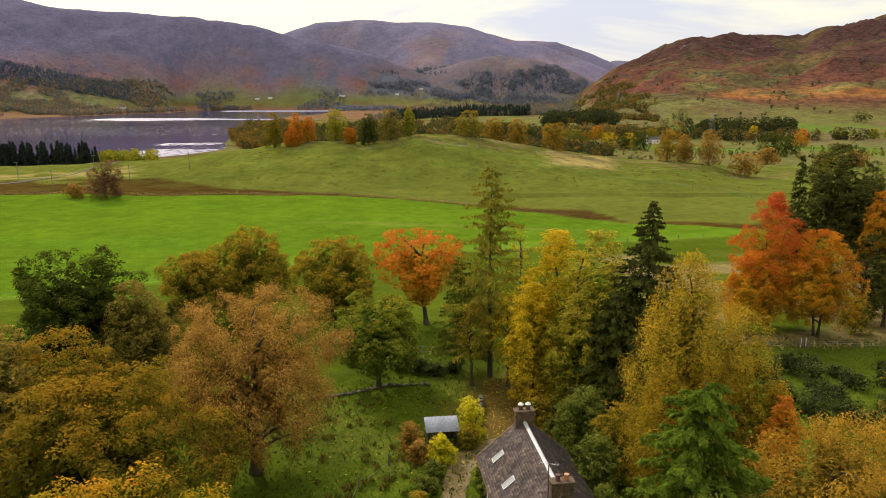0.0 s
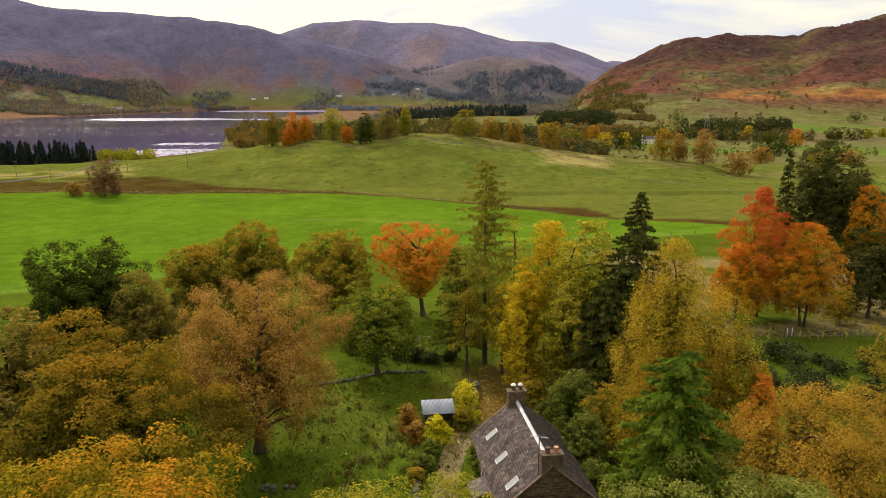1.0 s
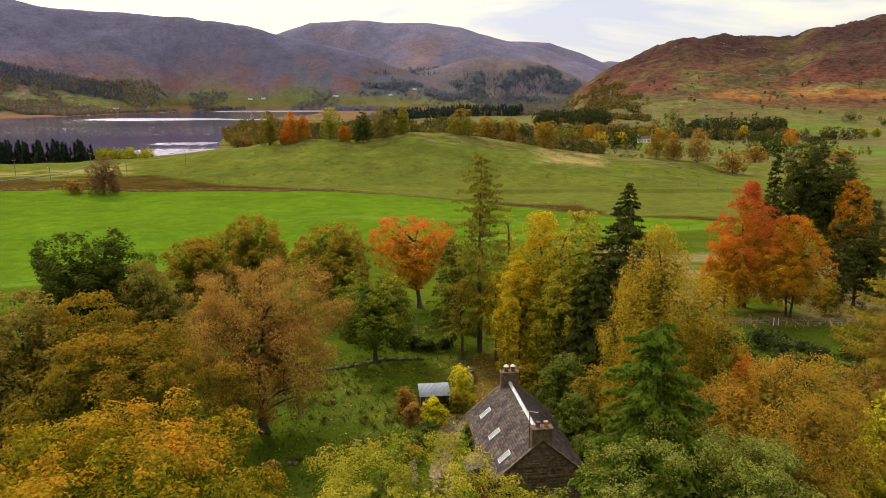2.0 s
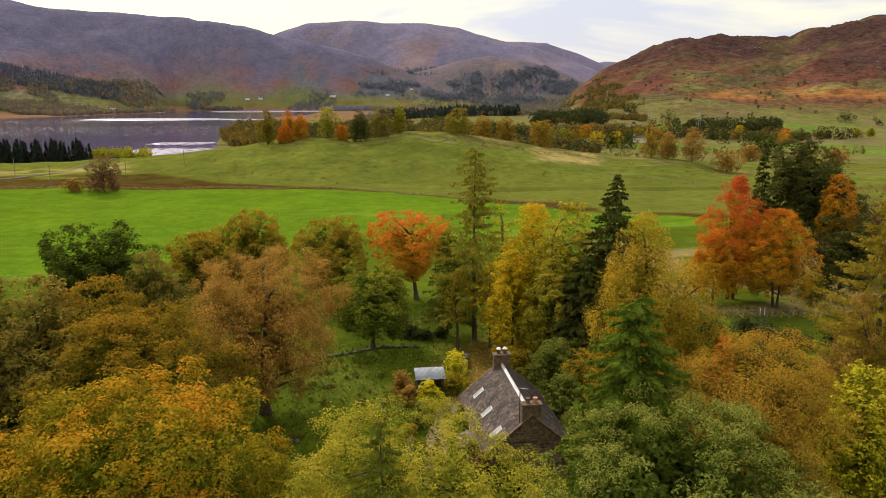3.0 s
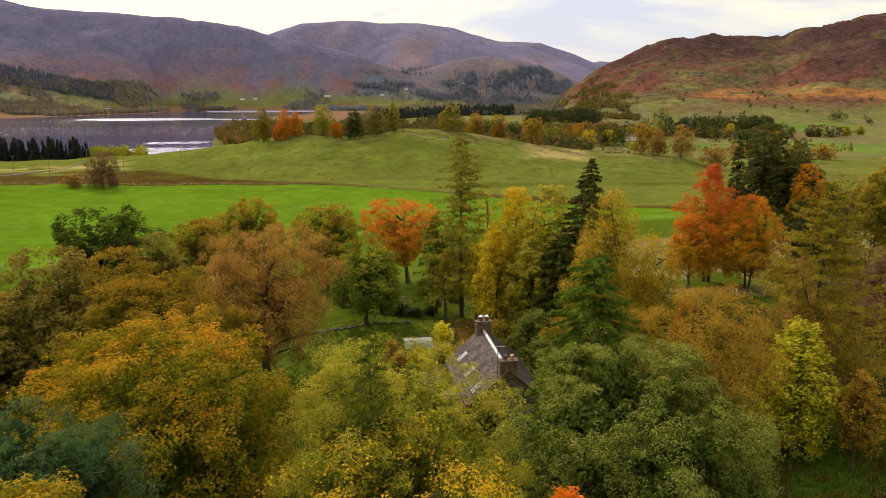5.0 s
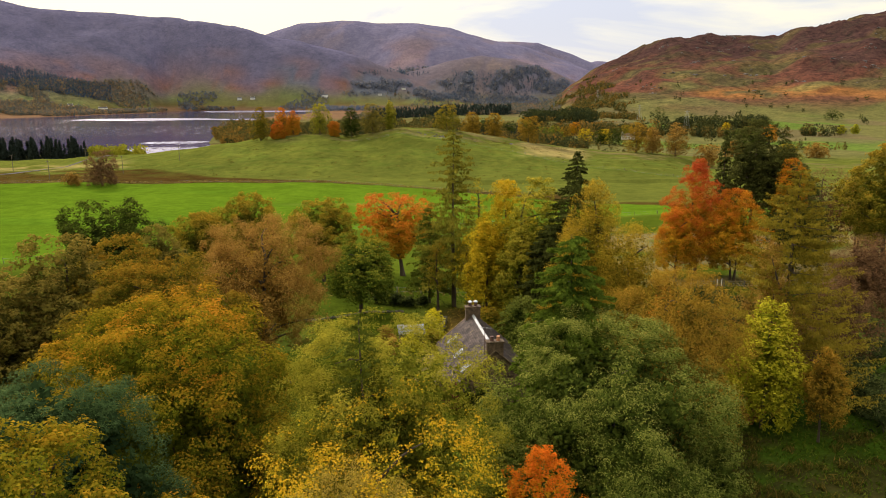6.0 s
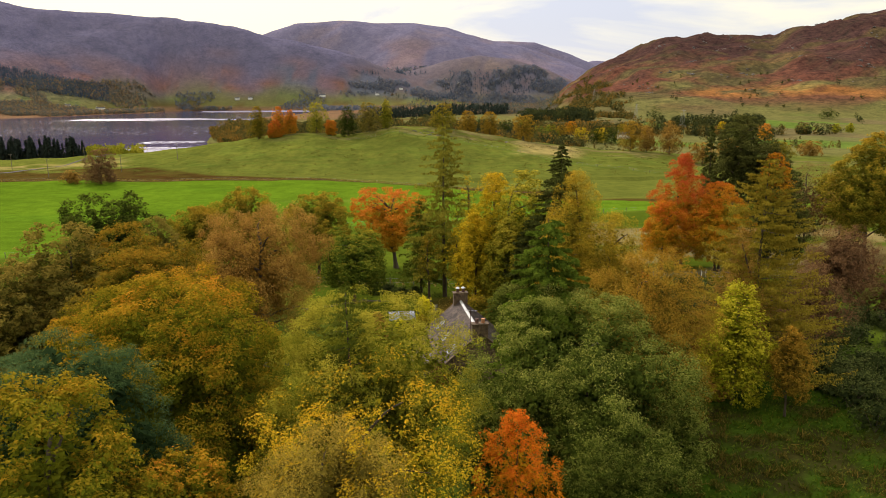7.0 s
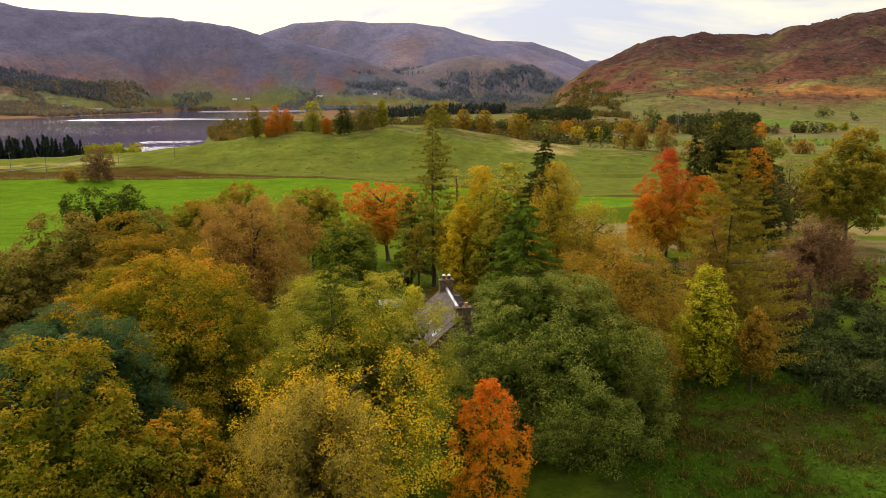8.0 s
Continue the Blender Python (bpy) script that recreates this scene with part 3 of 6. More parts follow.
def conifer(name, x, y, height, radius, leaf, label, seed=1, base=0.06, step=0.5, spokes=8, sprays=9, size=0.5, droop=0.25, upturn=0.1, power=0.85, ragged=0.25, thin=0.4, hanging=0.3, category="conifer", bark=None, group=""):
    """A conifer: a straight trunk and whorls of needled boughs."""
    rng = np.random.RandomState(seed)
    tree = empty(name, pose(x, y, float(land(x, y)) - 0.1), label, category, group)
    levels = np.arange(base * height, height - 0.25, step)
    at, face, along, turn, boughs = [], [], [], [], []
    for z in levels:
        h = z / height
        reach = radius * (1 - h) ** power + 0.15
        for s in range(spokes):
            a = rng.rand() * 6.283
            length = reach * (1 - ragged * rng.rand())
            zz = z + rng.uniform(-0.5, 0.5) * step
            n = max(4, int(2.2 * sprays * length / radius + 3))
            u = ((np.arange(n) + rng.rand(n)) / n) ** 0.45
            wing = rng.uniform(-1, 1, n)
            out = np.array([math.cos(a), math.sin(a), 0])
            side = np.array([-math.sin(a), math.cos(a), 0])
            zz = zz + length * (0.12 * (1 - h) * u - droop * u ** 2 + upturn * u ** 4)
            p = out[None] * (length * u)[:, None] + side[None] * (wing * 0.34 * length * (1.05 - u) * np.minimum(1, u * 4) + rng.uniform(-0.08, 0.08, n))[:, None]
            p[:, 2] = zz - 0.08 * length * wing ** 2
            at.append(p)
            hang = (rng.rand(n, 1) < hanging) * 1.0
            face.append((1 - hang) * np.array([0, 0, 1.0]) + hang * (out * 1.0 + [0, 0, 0.35]) + rng.normal(size=(n, 3)) * 0.45 + out * 0.3)
            along.append(out[None] * (0.8 - 0.6 * hang) + side[None] * (np.sign(wing)[:, None] * rng.uniform(0.3, 1.1, (n, 1))) * (1 - 0.6 * hang) + np.array([0, 0, -0.35]) - hang * [0, 0, 1.0])
            # turn grows along the bough: needles lighter towards its tip
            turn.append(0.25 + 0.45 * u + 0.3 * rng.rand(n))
            if s < 2 and h < 0.8:
                boughs.append(((0, 0, z), out * length * 0.85 + np.array([0, 0, z + length * (0.1 - droop * 0.7)])))
    at, face, along, turn = np.concatenate(at), np.concatenate(face), np.concatenate(along), np.concatenate(turn)
    v, f = leaves(rng, at, face, size * 1.5, size * 1.8 * thin, along)
    t = np.linspace(0, 1, 7)
    tv, tf = tube(np.stack([0.1 * np.sin(t * 5 + seed), 0.1 * np.cos(t * 4 + seed), t * height * 0.98], 1), (0.011 * height + 0.06) * (1 - 0.93 * t), 8)
    put("trunk", mesh_of("trunk", tv, tf, bark or BARK, soft=True), tree)
    for a, b in boughs[::3]:
        bv, bf = tube(np.linspace(a, b, 3), [0.05, 0.035, 0.015], 4)
        put("bough", mesh_of("bough", bv, bf, BARK), tree)
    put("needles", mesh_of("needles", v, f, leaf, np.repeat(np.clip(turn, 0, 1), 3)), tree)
    return tree


def bush(name, x, y, height, radius, leaf, label, seed=1, count=1500, size=0.22, category="bush", aspect=0.55, group="", stretch=(1, 1), turned=0.0, loose=0.3):
    """A bush leafed to the ground, with some stems inside."""
    rng = np.random.RandomState(seed)
    ob = empty(name, pose(x, y, float(land(x, y)) - 0.05, 0, 0, turned), label, category, group)
    lobes = crown_lobes(rng, height, radius, 0.0, "dome")
    lobes[:, 0] *= stretch[0]
    lobes[:, 1] *= stretch[1]
    mid = np.array([0, 0, 0.35 * height])
    c, r, owner = clumps(rng, lobes, mid, 9)
    c, r, owner = fit_crown(c, r, owner, height, radius * max(stretch))
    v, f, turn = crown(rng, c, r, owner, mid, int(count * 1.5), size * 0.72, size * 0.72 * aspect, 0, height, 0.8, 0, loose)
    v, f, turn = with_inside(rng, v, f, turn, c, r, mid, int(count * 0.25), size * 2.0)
    v[:, 2] = np.maximum(v[:, 2], 0.02)
    for k in range(4):
        a = rng.rand() * 6.283
        sv, sf = tube(np.linspace((0, 0, 0), (math.cos(a) * radius * 0.5, math.sin(a) * radius * 0.5, height * 0.7), 3), [0.05, 0.035, 0.015], 5)
        put("stem", mesh_of("stem", sv, sf, BARK), ob)
    put("foliage", mesh_of("foliage", v, f, leaf, turn), ob)
    return ob


# ---- the lie of the land ----
LAKE_LEVEL = -40.0


def smooth(a, b, v):
    k = np.clip((v - a) / (b - a), 0, 1)
    return k * k * (3 - 2 * k)


def waves(x, y, size, seed):
    """Smooth random relief between about -1 and 1, with features of that size in metres."""
    r = np.random.RandomState(seed)
    out = 0
    for k in range(7):
        a, p, f = r.uniform(0, 6.283), r.uniform(0, 6.283), r.uniform(0.6, 1.9)
        out = out + np.sin((x * np.cos(a) + y * np.sin(a)) * 6.283 * f / size / 1.6 + p + 1.3 * np.sin((x * np.sin(a) - y * np.cos(a)) * 3.1 * f / size + 2 * p)) / 7
    return out * 1.9


def hill(x, y, crest, foot, top, back, power, floor):
    """A range of hills: crest gives heights by the slope x / y, at y = top; it rises from y = foot and falls to y = back."""
    s = x / np.maximum(y, 60)
    z = np.interp(s, [c[0] for c in crest], [c[1] for c in crest])
    up = smooth(0, 1, np.clip((y - foot) / (top - foot), 0, 1)) ** power
    down = 1 - 0.85 * smooth(0, 1, (y - top) / (back - top))
    return floor + (z - floor) * up * down


NEAR = [(-400, 5), (-30, 2.6), (35, 1.2), (60, 0), (80, -0.9), (110, -3), (150, -5.5), (185, -7), (310, -7), (420, -12), (600, -26), (800, -37), (2600, -37), (6000, -30)]
RIGHT = [(-400, 5), (-30, 2.6), (35, 1.2), (60, 0), (110, -3), (185, -7), (310, -9), (420, -14), (600, -20), (900, -25), (1500, -24), (2600, -30), (6000, -30)]
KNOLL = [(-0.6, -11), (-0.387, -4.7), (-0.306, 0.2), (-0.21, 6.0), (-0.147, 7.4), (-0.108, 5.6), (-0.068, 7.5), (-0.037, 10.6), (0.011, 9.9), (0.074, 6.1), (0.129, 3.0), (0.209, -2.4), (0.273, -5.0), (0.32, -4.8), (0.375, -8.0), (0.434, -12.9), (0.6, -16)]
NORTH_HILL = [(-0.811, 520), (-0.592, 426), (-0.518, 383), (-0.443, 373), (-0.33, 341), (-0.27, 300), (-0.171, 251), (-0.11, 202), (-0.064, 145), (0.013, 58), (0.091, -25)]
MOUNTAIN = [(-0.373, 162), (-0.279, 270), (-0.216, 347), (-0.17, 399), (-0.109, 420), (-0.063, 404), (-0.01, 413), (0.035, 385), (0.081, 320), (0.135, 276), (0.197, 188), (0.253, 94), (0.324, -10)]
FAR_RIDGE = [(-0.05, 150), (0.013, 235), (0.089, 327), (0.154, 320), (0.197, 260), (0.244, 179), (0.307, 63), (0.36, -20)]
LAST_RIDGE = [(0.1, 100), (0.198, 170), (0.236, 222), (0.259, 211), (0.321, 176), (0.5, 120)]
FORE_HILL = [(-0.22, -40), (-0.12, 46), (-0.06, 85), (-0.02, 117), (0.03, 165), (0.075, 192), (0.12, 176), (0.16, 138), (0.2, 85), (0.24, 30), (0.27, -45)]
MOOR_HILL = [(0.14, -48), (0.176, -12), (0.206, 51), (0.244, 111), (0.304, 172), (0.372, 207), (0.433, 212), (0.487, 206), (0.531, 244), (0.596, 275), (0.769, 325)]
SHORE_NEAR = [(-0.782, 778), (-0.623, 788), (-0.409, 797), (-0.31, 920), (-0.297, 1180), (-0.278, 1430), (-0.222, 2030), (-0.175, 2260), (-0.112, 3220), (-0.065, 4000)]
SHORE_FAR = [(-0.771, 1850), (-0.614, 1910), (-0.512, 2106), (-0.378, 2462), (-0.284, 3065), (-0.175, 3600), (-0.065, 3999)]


def col(pairs, v):
    return np.interp(v, [p[0] for p in pairs], [p[1] for p in pairs])


def land(x, y):
    """Height of the ground at x, y."""
    x, y = np.asarray(x, float), np.asarray(y, float)
    s = x / np.maximum(y, 60)
    side = smooth(-0.12, 0.1, s)
    z = col(NEAR, y) * (1 - side) + col(RIGHT, y) * side
    z = z + waves(x, y, 60, 3) * 0.5 * smooth(60, 130, y) + waves(x, y, 18, 5) * 0.12
    z = z + waves(x, y, 300, 8) * 4 * smooth(450, 900, y) * side
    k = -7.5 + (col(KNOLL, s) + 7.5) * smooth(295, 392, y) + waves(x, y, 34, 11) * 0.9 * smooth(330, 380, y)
    k = z + (np.maximum(z, k) - z) * (1 - smooth(392, 520, y))
    z = np.where(y > 290, k, z)
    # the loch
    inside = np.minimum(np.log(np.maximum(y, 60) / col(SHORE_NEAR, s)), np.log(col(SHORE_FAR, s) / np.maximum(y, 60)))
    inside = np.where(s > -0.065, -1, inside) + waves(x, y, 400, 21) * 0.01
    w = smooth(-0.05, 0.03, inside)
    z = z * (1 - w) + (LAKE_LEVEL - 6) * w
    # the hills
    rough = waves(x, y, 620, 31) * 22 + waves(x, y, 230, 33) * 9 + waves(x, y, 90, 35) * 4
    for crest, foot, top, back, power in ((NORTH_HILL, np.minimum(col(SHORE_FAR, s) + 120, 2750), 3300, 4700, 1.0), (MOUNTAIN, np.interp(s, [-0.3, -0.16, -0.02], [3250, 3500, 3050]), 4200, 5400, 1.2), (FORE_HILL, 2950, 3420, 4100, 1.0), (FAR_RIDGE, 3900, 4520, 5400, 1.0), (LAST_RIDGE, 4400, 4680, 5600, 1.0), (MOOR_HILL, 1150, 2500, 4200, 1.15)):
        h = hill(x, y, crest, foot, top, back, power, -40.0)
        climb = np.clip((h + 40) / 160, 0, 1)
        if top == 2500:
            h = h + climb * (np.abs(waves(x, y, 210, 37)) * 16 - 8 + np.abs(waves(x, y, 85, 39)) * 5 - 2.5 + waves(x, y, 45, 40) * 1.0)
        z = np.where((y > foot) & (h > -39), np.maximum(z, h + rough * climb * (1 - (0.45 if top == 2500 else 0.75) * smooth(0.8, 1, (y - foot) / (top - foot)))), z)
    return z


# ---- ground ----
MEADOW, PASTURE, SLOPE, BOG, RUSHY, PALE = (0.064, 0.096, 0.009), (0.08, 0.148, 0.01), (0.1, 0.118, 0.022), (0.06, 0.034, 0.011), (0.13, 0.13, 0.035), (0.33, 0.26, 0.11)
# the heather and moor colours include blue distance haze
VALLEY, REEDS, HAZED_HEATHER, HAZED_MOOR, BRACKEN, GRASSY = (0.125, 0.125, 0.045), (0.17, 0.105, 0.065), (0.122, 0.118, 0.205), (0.155, 0.112, 0.148), (0.115, 0.05, 0.038), (0.095, 0.08, 0.04)
LEAFY = (0.13, 0.08, 0.028)


def cover_colour(x, y, z):
    """The plants that cover the ground, by place; far hills have haze mixed in."""
    s = x / np.maximum(y, 60)
    c = np.empty(x.shape + (3,))
    c[:] = MEADOW
    edge = waves(x, y, 26, 41)
    small = waves(x, y, 7, 43)

    def lay(colour, k):
        k = np.clip(k, 0, 1)[..., None]
        c[...] = c * (1 - k) + np.array(colour) * k

    lay(RUSHY, 0.22 * smooth(0.1, 0.8, edge + small * 0.5) * smooth(130, 60, y))
    lay(LEAFY, 0.8 * smooth(14, 6, np.hypot((x - 12) * 0.9, y - 75) + 1.5 * small) + 0.35 * smooth(6, 2, np.hypot(x - 4, y - 66)))
    lay((0.21, 0.165, 0.075), 0.85 * smooth(-0.8, 0.1, edge + 0.4 * small) * smooth(32, 42, x) * smooth(96, 102, y) * smooth(178, 165, y))
    # grass colour darkened here for shade, with brown rush patches over it
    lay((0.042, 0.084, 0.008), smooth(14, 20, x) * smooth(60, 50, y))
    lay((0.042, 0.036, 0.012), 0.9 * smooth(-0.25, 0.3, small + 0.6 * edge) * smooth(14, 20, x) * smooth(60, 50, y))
    # the bright pasture and the ground about it
    top = np.interp(x, [-300, -190, -131, -75, -18, 9, 43, 60, 90], [290, 288, 285, 283, 277, 259, 240, 224, 212])
    low = np.interp(x, [-300, -88, -71, -40, -13, 20, 73, 90], [118, 126, 136, 158, 176, 184, 196, 205])
    lay(SLOPE, smooth(-3, 3, y - low + edge * 2))
    lay((0.09, 0.17, 0.012), smooth(-1, 2, y - low + edge) * smooth(2, -1, y - (low + 20) + edge * 3))
    field = smooth(-1.2, 1.2, y - low - 9 + edge * 1.5) * smooth(1.2, -1.2, y - top + small * 0.8) * smooth(92, 80, x)
    lay(PASTURE, field)
    lay((0.066, 0.15, 0.012), field * 0.25 * smooth(0.3, 0.9, waves(x * 0.35, y, 40, 47)))
    lay((0.11, 0.16, 0.02), field * smooth(4, 1.5, np.abs(y - 222 + (x + 30) * 0.12 + edge * 2)) * smooth(-55, -40, x) * smooth(60, 20, x) * 0.8)
    ditch = smooth(0, 1.5, y - top + small) * smooth(0, -6, y - np.interp(x, [-300, -190, -140, -87, -30, 9, 52, 60], [352, 350, 344, 302, 287, 268, 258, 228]))
    lay(BOG, ditch * (0.92 + 0.2 * small))
    lay(RUSHY, ditch * smooth(-110, -180, x) * smooth(0.1, 0.6, edge + 0.5 * small) * 0.35)
    # the knoll
    lay((0.12, 0.15, 0.028), 0.6 * smooth(0.2, 0.8, edge) * smooth(310, 350, y) * smooth(600, 500, y))
    lay(PALE, 0.75 * smooth(345, 362, y + edge * 4) * smooth(400, 392, y) * smooth(0.135, 0.16, s + 0.01 * edge) * smooth(0.255, 0.22, s))
    lay(PALE, 0.5 * smooth(360, 380, y) * smooth(0.35, 0.7, small + 0.5 * edge) * smooth(420, 400, y) * smooth(-0.1, -0.02, s))
    lay((0.075, 0.11, 0.02), 0.8 * smooth(2.0, 0.8, np.abs(y - np.interp(s, [-0.1, 0.02, 0.15, 0.3, 0.5], [372, 366, 352, 322, 270]) + edge)) * smooth(-0.1, -0.05, s))
    lay(PALE, 0.6 * smooth(345, 352, y + edge * 2) * smooth(395, 385, y) * smooth(-0.42, -0.46, s) * smooth(0, 0.4, edge + 0.5))
    rough = smooth(0.0, 0.5, edge + 0.7 * small + 0.3)
    lay((0.13, 0.105, 0.05), 0.6 * rough * smooth(368, 380, y + 4 * edge) * smooth(430, 405, y) * smooth(-0.24, -0.2, s))
    lay((0.15, 0.12, 0.06), 0.5 * smooth(0.3, 0.7, small) * smooth(372, 382, y) * smooth(430, 405, y) * smooth(-0.02, 0.0, s) * smooth(0.16, 0.12, s))
    lay((0.085, 0.125, 0.02), 0.5 * smooth(0.2, 0.6, small + 0.4 * edge) * smooth(300, 330, y) * smooth(375, 355, y))
    # valley floor and loch sides
    far = smooth(430, 520, y)
    lay(VALLEY, far)
    lay((0.1, 0.155, 0.03), far * smooth(0.25, 0.5, waves(x, y * 0.5, 170, 51)) * smooth(1500, 1200, y) * smooth(0.0, 0.05, s))
    lay((0.13, 0.1, 0.06), far * 0.6 * smooth(0.2, 0.6, waves(x, y * 0.6, 210, 53)) * smooth(0.0, 0.1, s))
    lay((0.1, 0.075, 0.03), far * 0.85 * smooth(0.0, 0.4, waves(x, y, 120, 55)) * smooth(0.02, -0.02, s))
    lay(REEDS, smooth(3.2, 1.4, z - LAKE_LEVEL) * smooth(1500, 1700, y))
    lay(REEDS, smooth(-24, -30, z) * smooth(1700, 1900, y) * smooth(0.35, 0.25, s))
    # hillsides; left and distant ones are blued in their colour for haze
    up = smooth(-25, 25, z) * smooth(1000, 1300, y)
    patch = waves(x, y, 320, 61)
    streak = waves(x * 0.4, y, 90, 63)
    left = np.maximum(smooth(0.16, 0.13, s), smooth(2700, 3000, y))
    bits = waves(x, y, 130, 65)
    crumbs = waves(x, y, 48, 67)
    lay((0.135, 0.135, 0.075), up * left)
    lay((0.12, 0.165, 0.06), up * left * smooth(0.1, 0.35, bits + 0.4 * patch) * smooth(30, 0, z))
    lay(HAZED_MOOR, up * left * smooth(10, 90, z + 40 * patch))
    lay((0.2, 0.098, 0.075), up * left * smooth(-0.2, 0.4, bits * 0.7 + patch + 0.4 * crumbs) * smooth(190, 90, z) * smooth(20, 50, z) * 0.8)
    lay(HAZED_HEATHER, up * left * smooth(60, 190, z + 70 * patch + 25 * streak))
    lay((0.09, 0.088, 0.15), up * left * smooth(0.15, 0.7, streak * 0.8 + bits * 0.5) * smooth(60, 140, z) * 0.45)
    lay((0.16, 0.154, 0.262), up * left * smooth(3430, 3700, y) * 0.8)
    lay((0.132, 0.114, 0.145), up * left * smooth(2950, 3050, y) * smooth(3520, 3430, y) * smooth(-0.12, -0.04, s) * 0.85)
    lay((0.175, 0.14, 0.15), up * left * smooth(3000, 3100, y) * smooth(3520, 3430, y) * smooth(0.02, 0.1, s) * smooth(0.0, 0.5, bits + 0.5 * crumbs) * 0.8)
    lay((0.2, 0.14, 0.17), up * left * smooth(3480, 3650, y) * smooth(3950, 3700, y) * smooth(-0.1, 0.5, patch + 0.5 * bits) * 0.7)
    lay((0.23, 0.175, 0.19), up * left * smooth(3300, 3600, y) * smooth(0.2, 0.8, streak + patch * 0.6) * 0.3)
    # shade and haze blue painted on the ground between far trees, closing the woods
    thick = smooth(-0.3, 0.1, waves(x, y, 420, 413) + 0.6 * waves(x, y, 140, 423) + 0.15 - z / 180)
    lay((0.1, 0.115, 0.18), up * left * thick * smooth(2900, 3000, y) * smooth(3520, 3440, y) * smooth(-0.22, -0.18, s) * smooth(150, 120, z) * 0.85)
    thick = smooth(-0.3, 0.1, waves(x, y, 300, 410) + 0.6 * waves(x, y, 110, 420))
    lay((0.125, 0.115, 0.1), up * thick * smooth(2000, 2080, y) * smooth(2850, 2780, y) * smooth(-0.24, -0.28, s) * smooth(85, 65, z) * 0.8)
    right = 1 - left
    lay(GRASSY, up * right)
    lay((0.15, 0.16, 0.055), up * right * smooth(12, -8, z + 10 * patch) * 0.8)
    lay(BRACKEN, up * right * smooth(-0.35, 0.25, patch + 0.4 * streak + 0.5 * bits + (z - 50) / 150))
    lay((0.15, 0.07, 0.045), up * right * smooth(0.1, 0.5, bits + 0.4 * crumbs) * smooth(10, 40, z) * 0.7)
    lay((0.27, 0.125, 0.045), up * right * smooth(22, 6, np.abs(z - 24 - 14 * patch)) * smooth(0.36, 0.4, s) * smooth(-0.6, 0.0, bits + crumbs * 0.7) * 0.9)
    lay((0.05, 0.032, 0.035), up * right * smooth(60, 150, z + 40 * patch + 40 * bits) * 0.8)
    lay((0.11, 0.095, 0.04), up * right * smooth(0.4, 0.7, streak * 0.6 + bits * 0.5 - 0.4 * patch) * 0.5)
    lay((0.045, 0.035, 0.03), up * right * smooth(0.35, 0.65, crumbs - 0.3 * bits) * smooth(20, 70, z) * 0.6)
    lay((0.16, 0.16, 0.06), up * right * smooth(0.5, 0.75, waves(x * 0.6, y, 210, 69)) * smooth(100, 50, z) * 0.6)
    return c


def wildness(x, y, z):
    """How rough the plant cover is: smooth fields 0.15, heather hills 1."""
    # cut from 2450 m on, imitating haze that softens colour contrast
    k = 0.15 + 0.35 * smooth(135, 110, y) + 0.2 * smooth(300, 340, y) + 0.5 * smooth(-28, 15, z) * smooth(1000, 1300, y) - 0.53 * smooth(2450, 2900, y)
    return np.clip(k, 0.1, 1)


def ground_sheet():
    rows = np.concatenate([np.linspace(-260, 20, 26)[:-1], np.linspace(20, 250, 150)[:-1], np.linspace(250, 420, 110)[:-1], np.geomspace(420, 1150, 75)[:-1], np.linspace(1150, 2700, 90)[:-1], np.geomspace(2700, 5600, 62)])
    cols = np.tan(np.linspace(math.atan(-1.05), math.atan(1.05), 290))
    yy, cc = np.meshgrid(rows, cols, indexing="ij")
    xx = cc * (yy + 330) * 0.86
    zz = land(xx, yy)
    n, m = yy.shape
    i, j = np.meshgrid(np.arange(n - 1), np.arange(m - 1), indexing="ij")
    q = np.stack([i * m + j, i * m + j + 1, (i + 1) * m + j + 1, (i + 1) * m + j], -1).reshape(-1, 4)
    me = mesh_of("ground", np.stack([xx, yy, zz], -1).reshape(-1, 3), q, EARTH, soft=True)
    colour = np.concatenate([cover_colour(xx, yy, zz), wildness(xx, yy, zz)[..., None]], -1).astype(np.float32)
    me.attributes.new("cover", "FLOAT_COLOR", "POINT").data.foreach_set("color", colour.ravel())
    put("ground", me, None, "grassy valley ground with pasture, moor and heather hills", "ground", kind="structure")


ground_sheet()


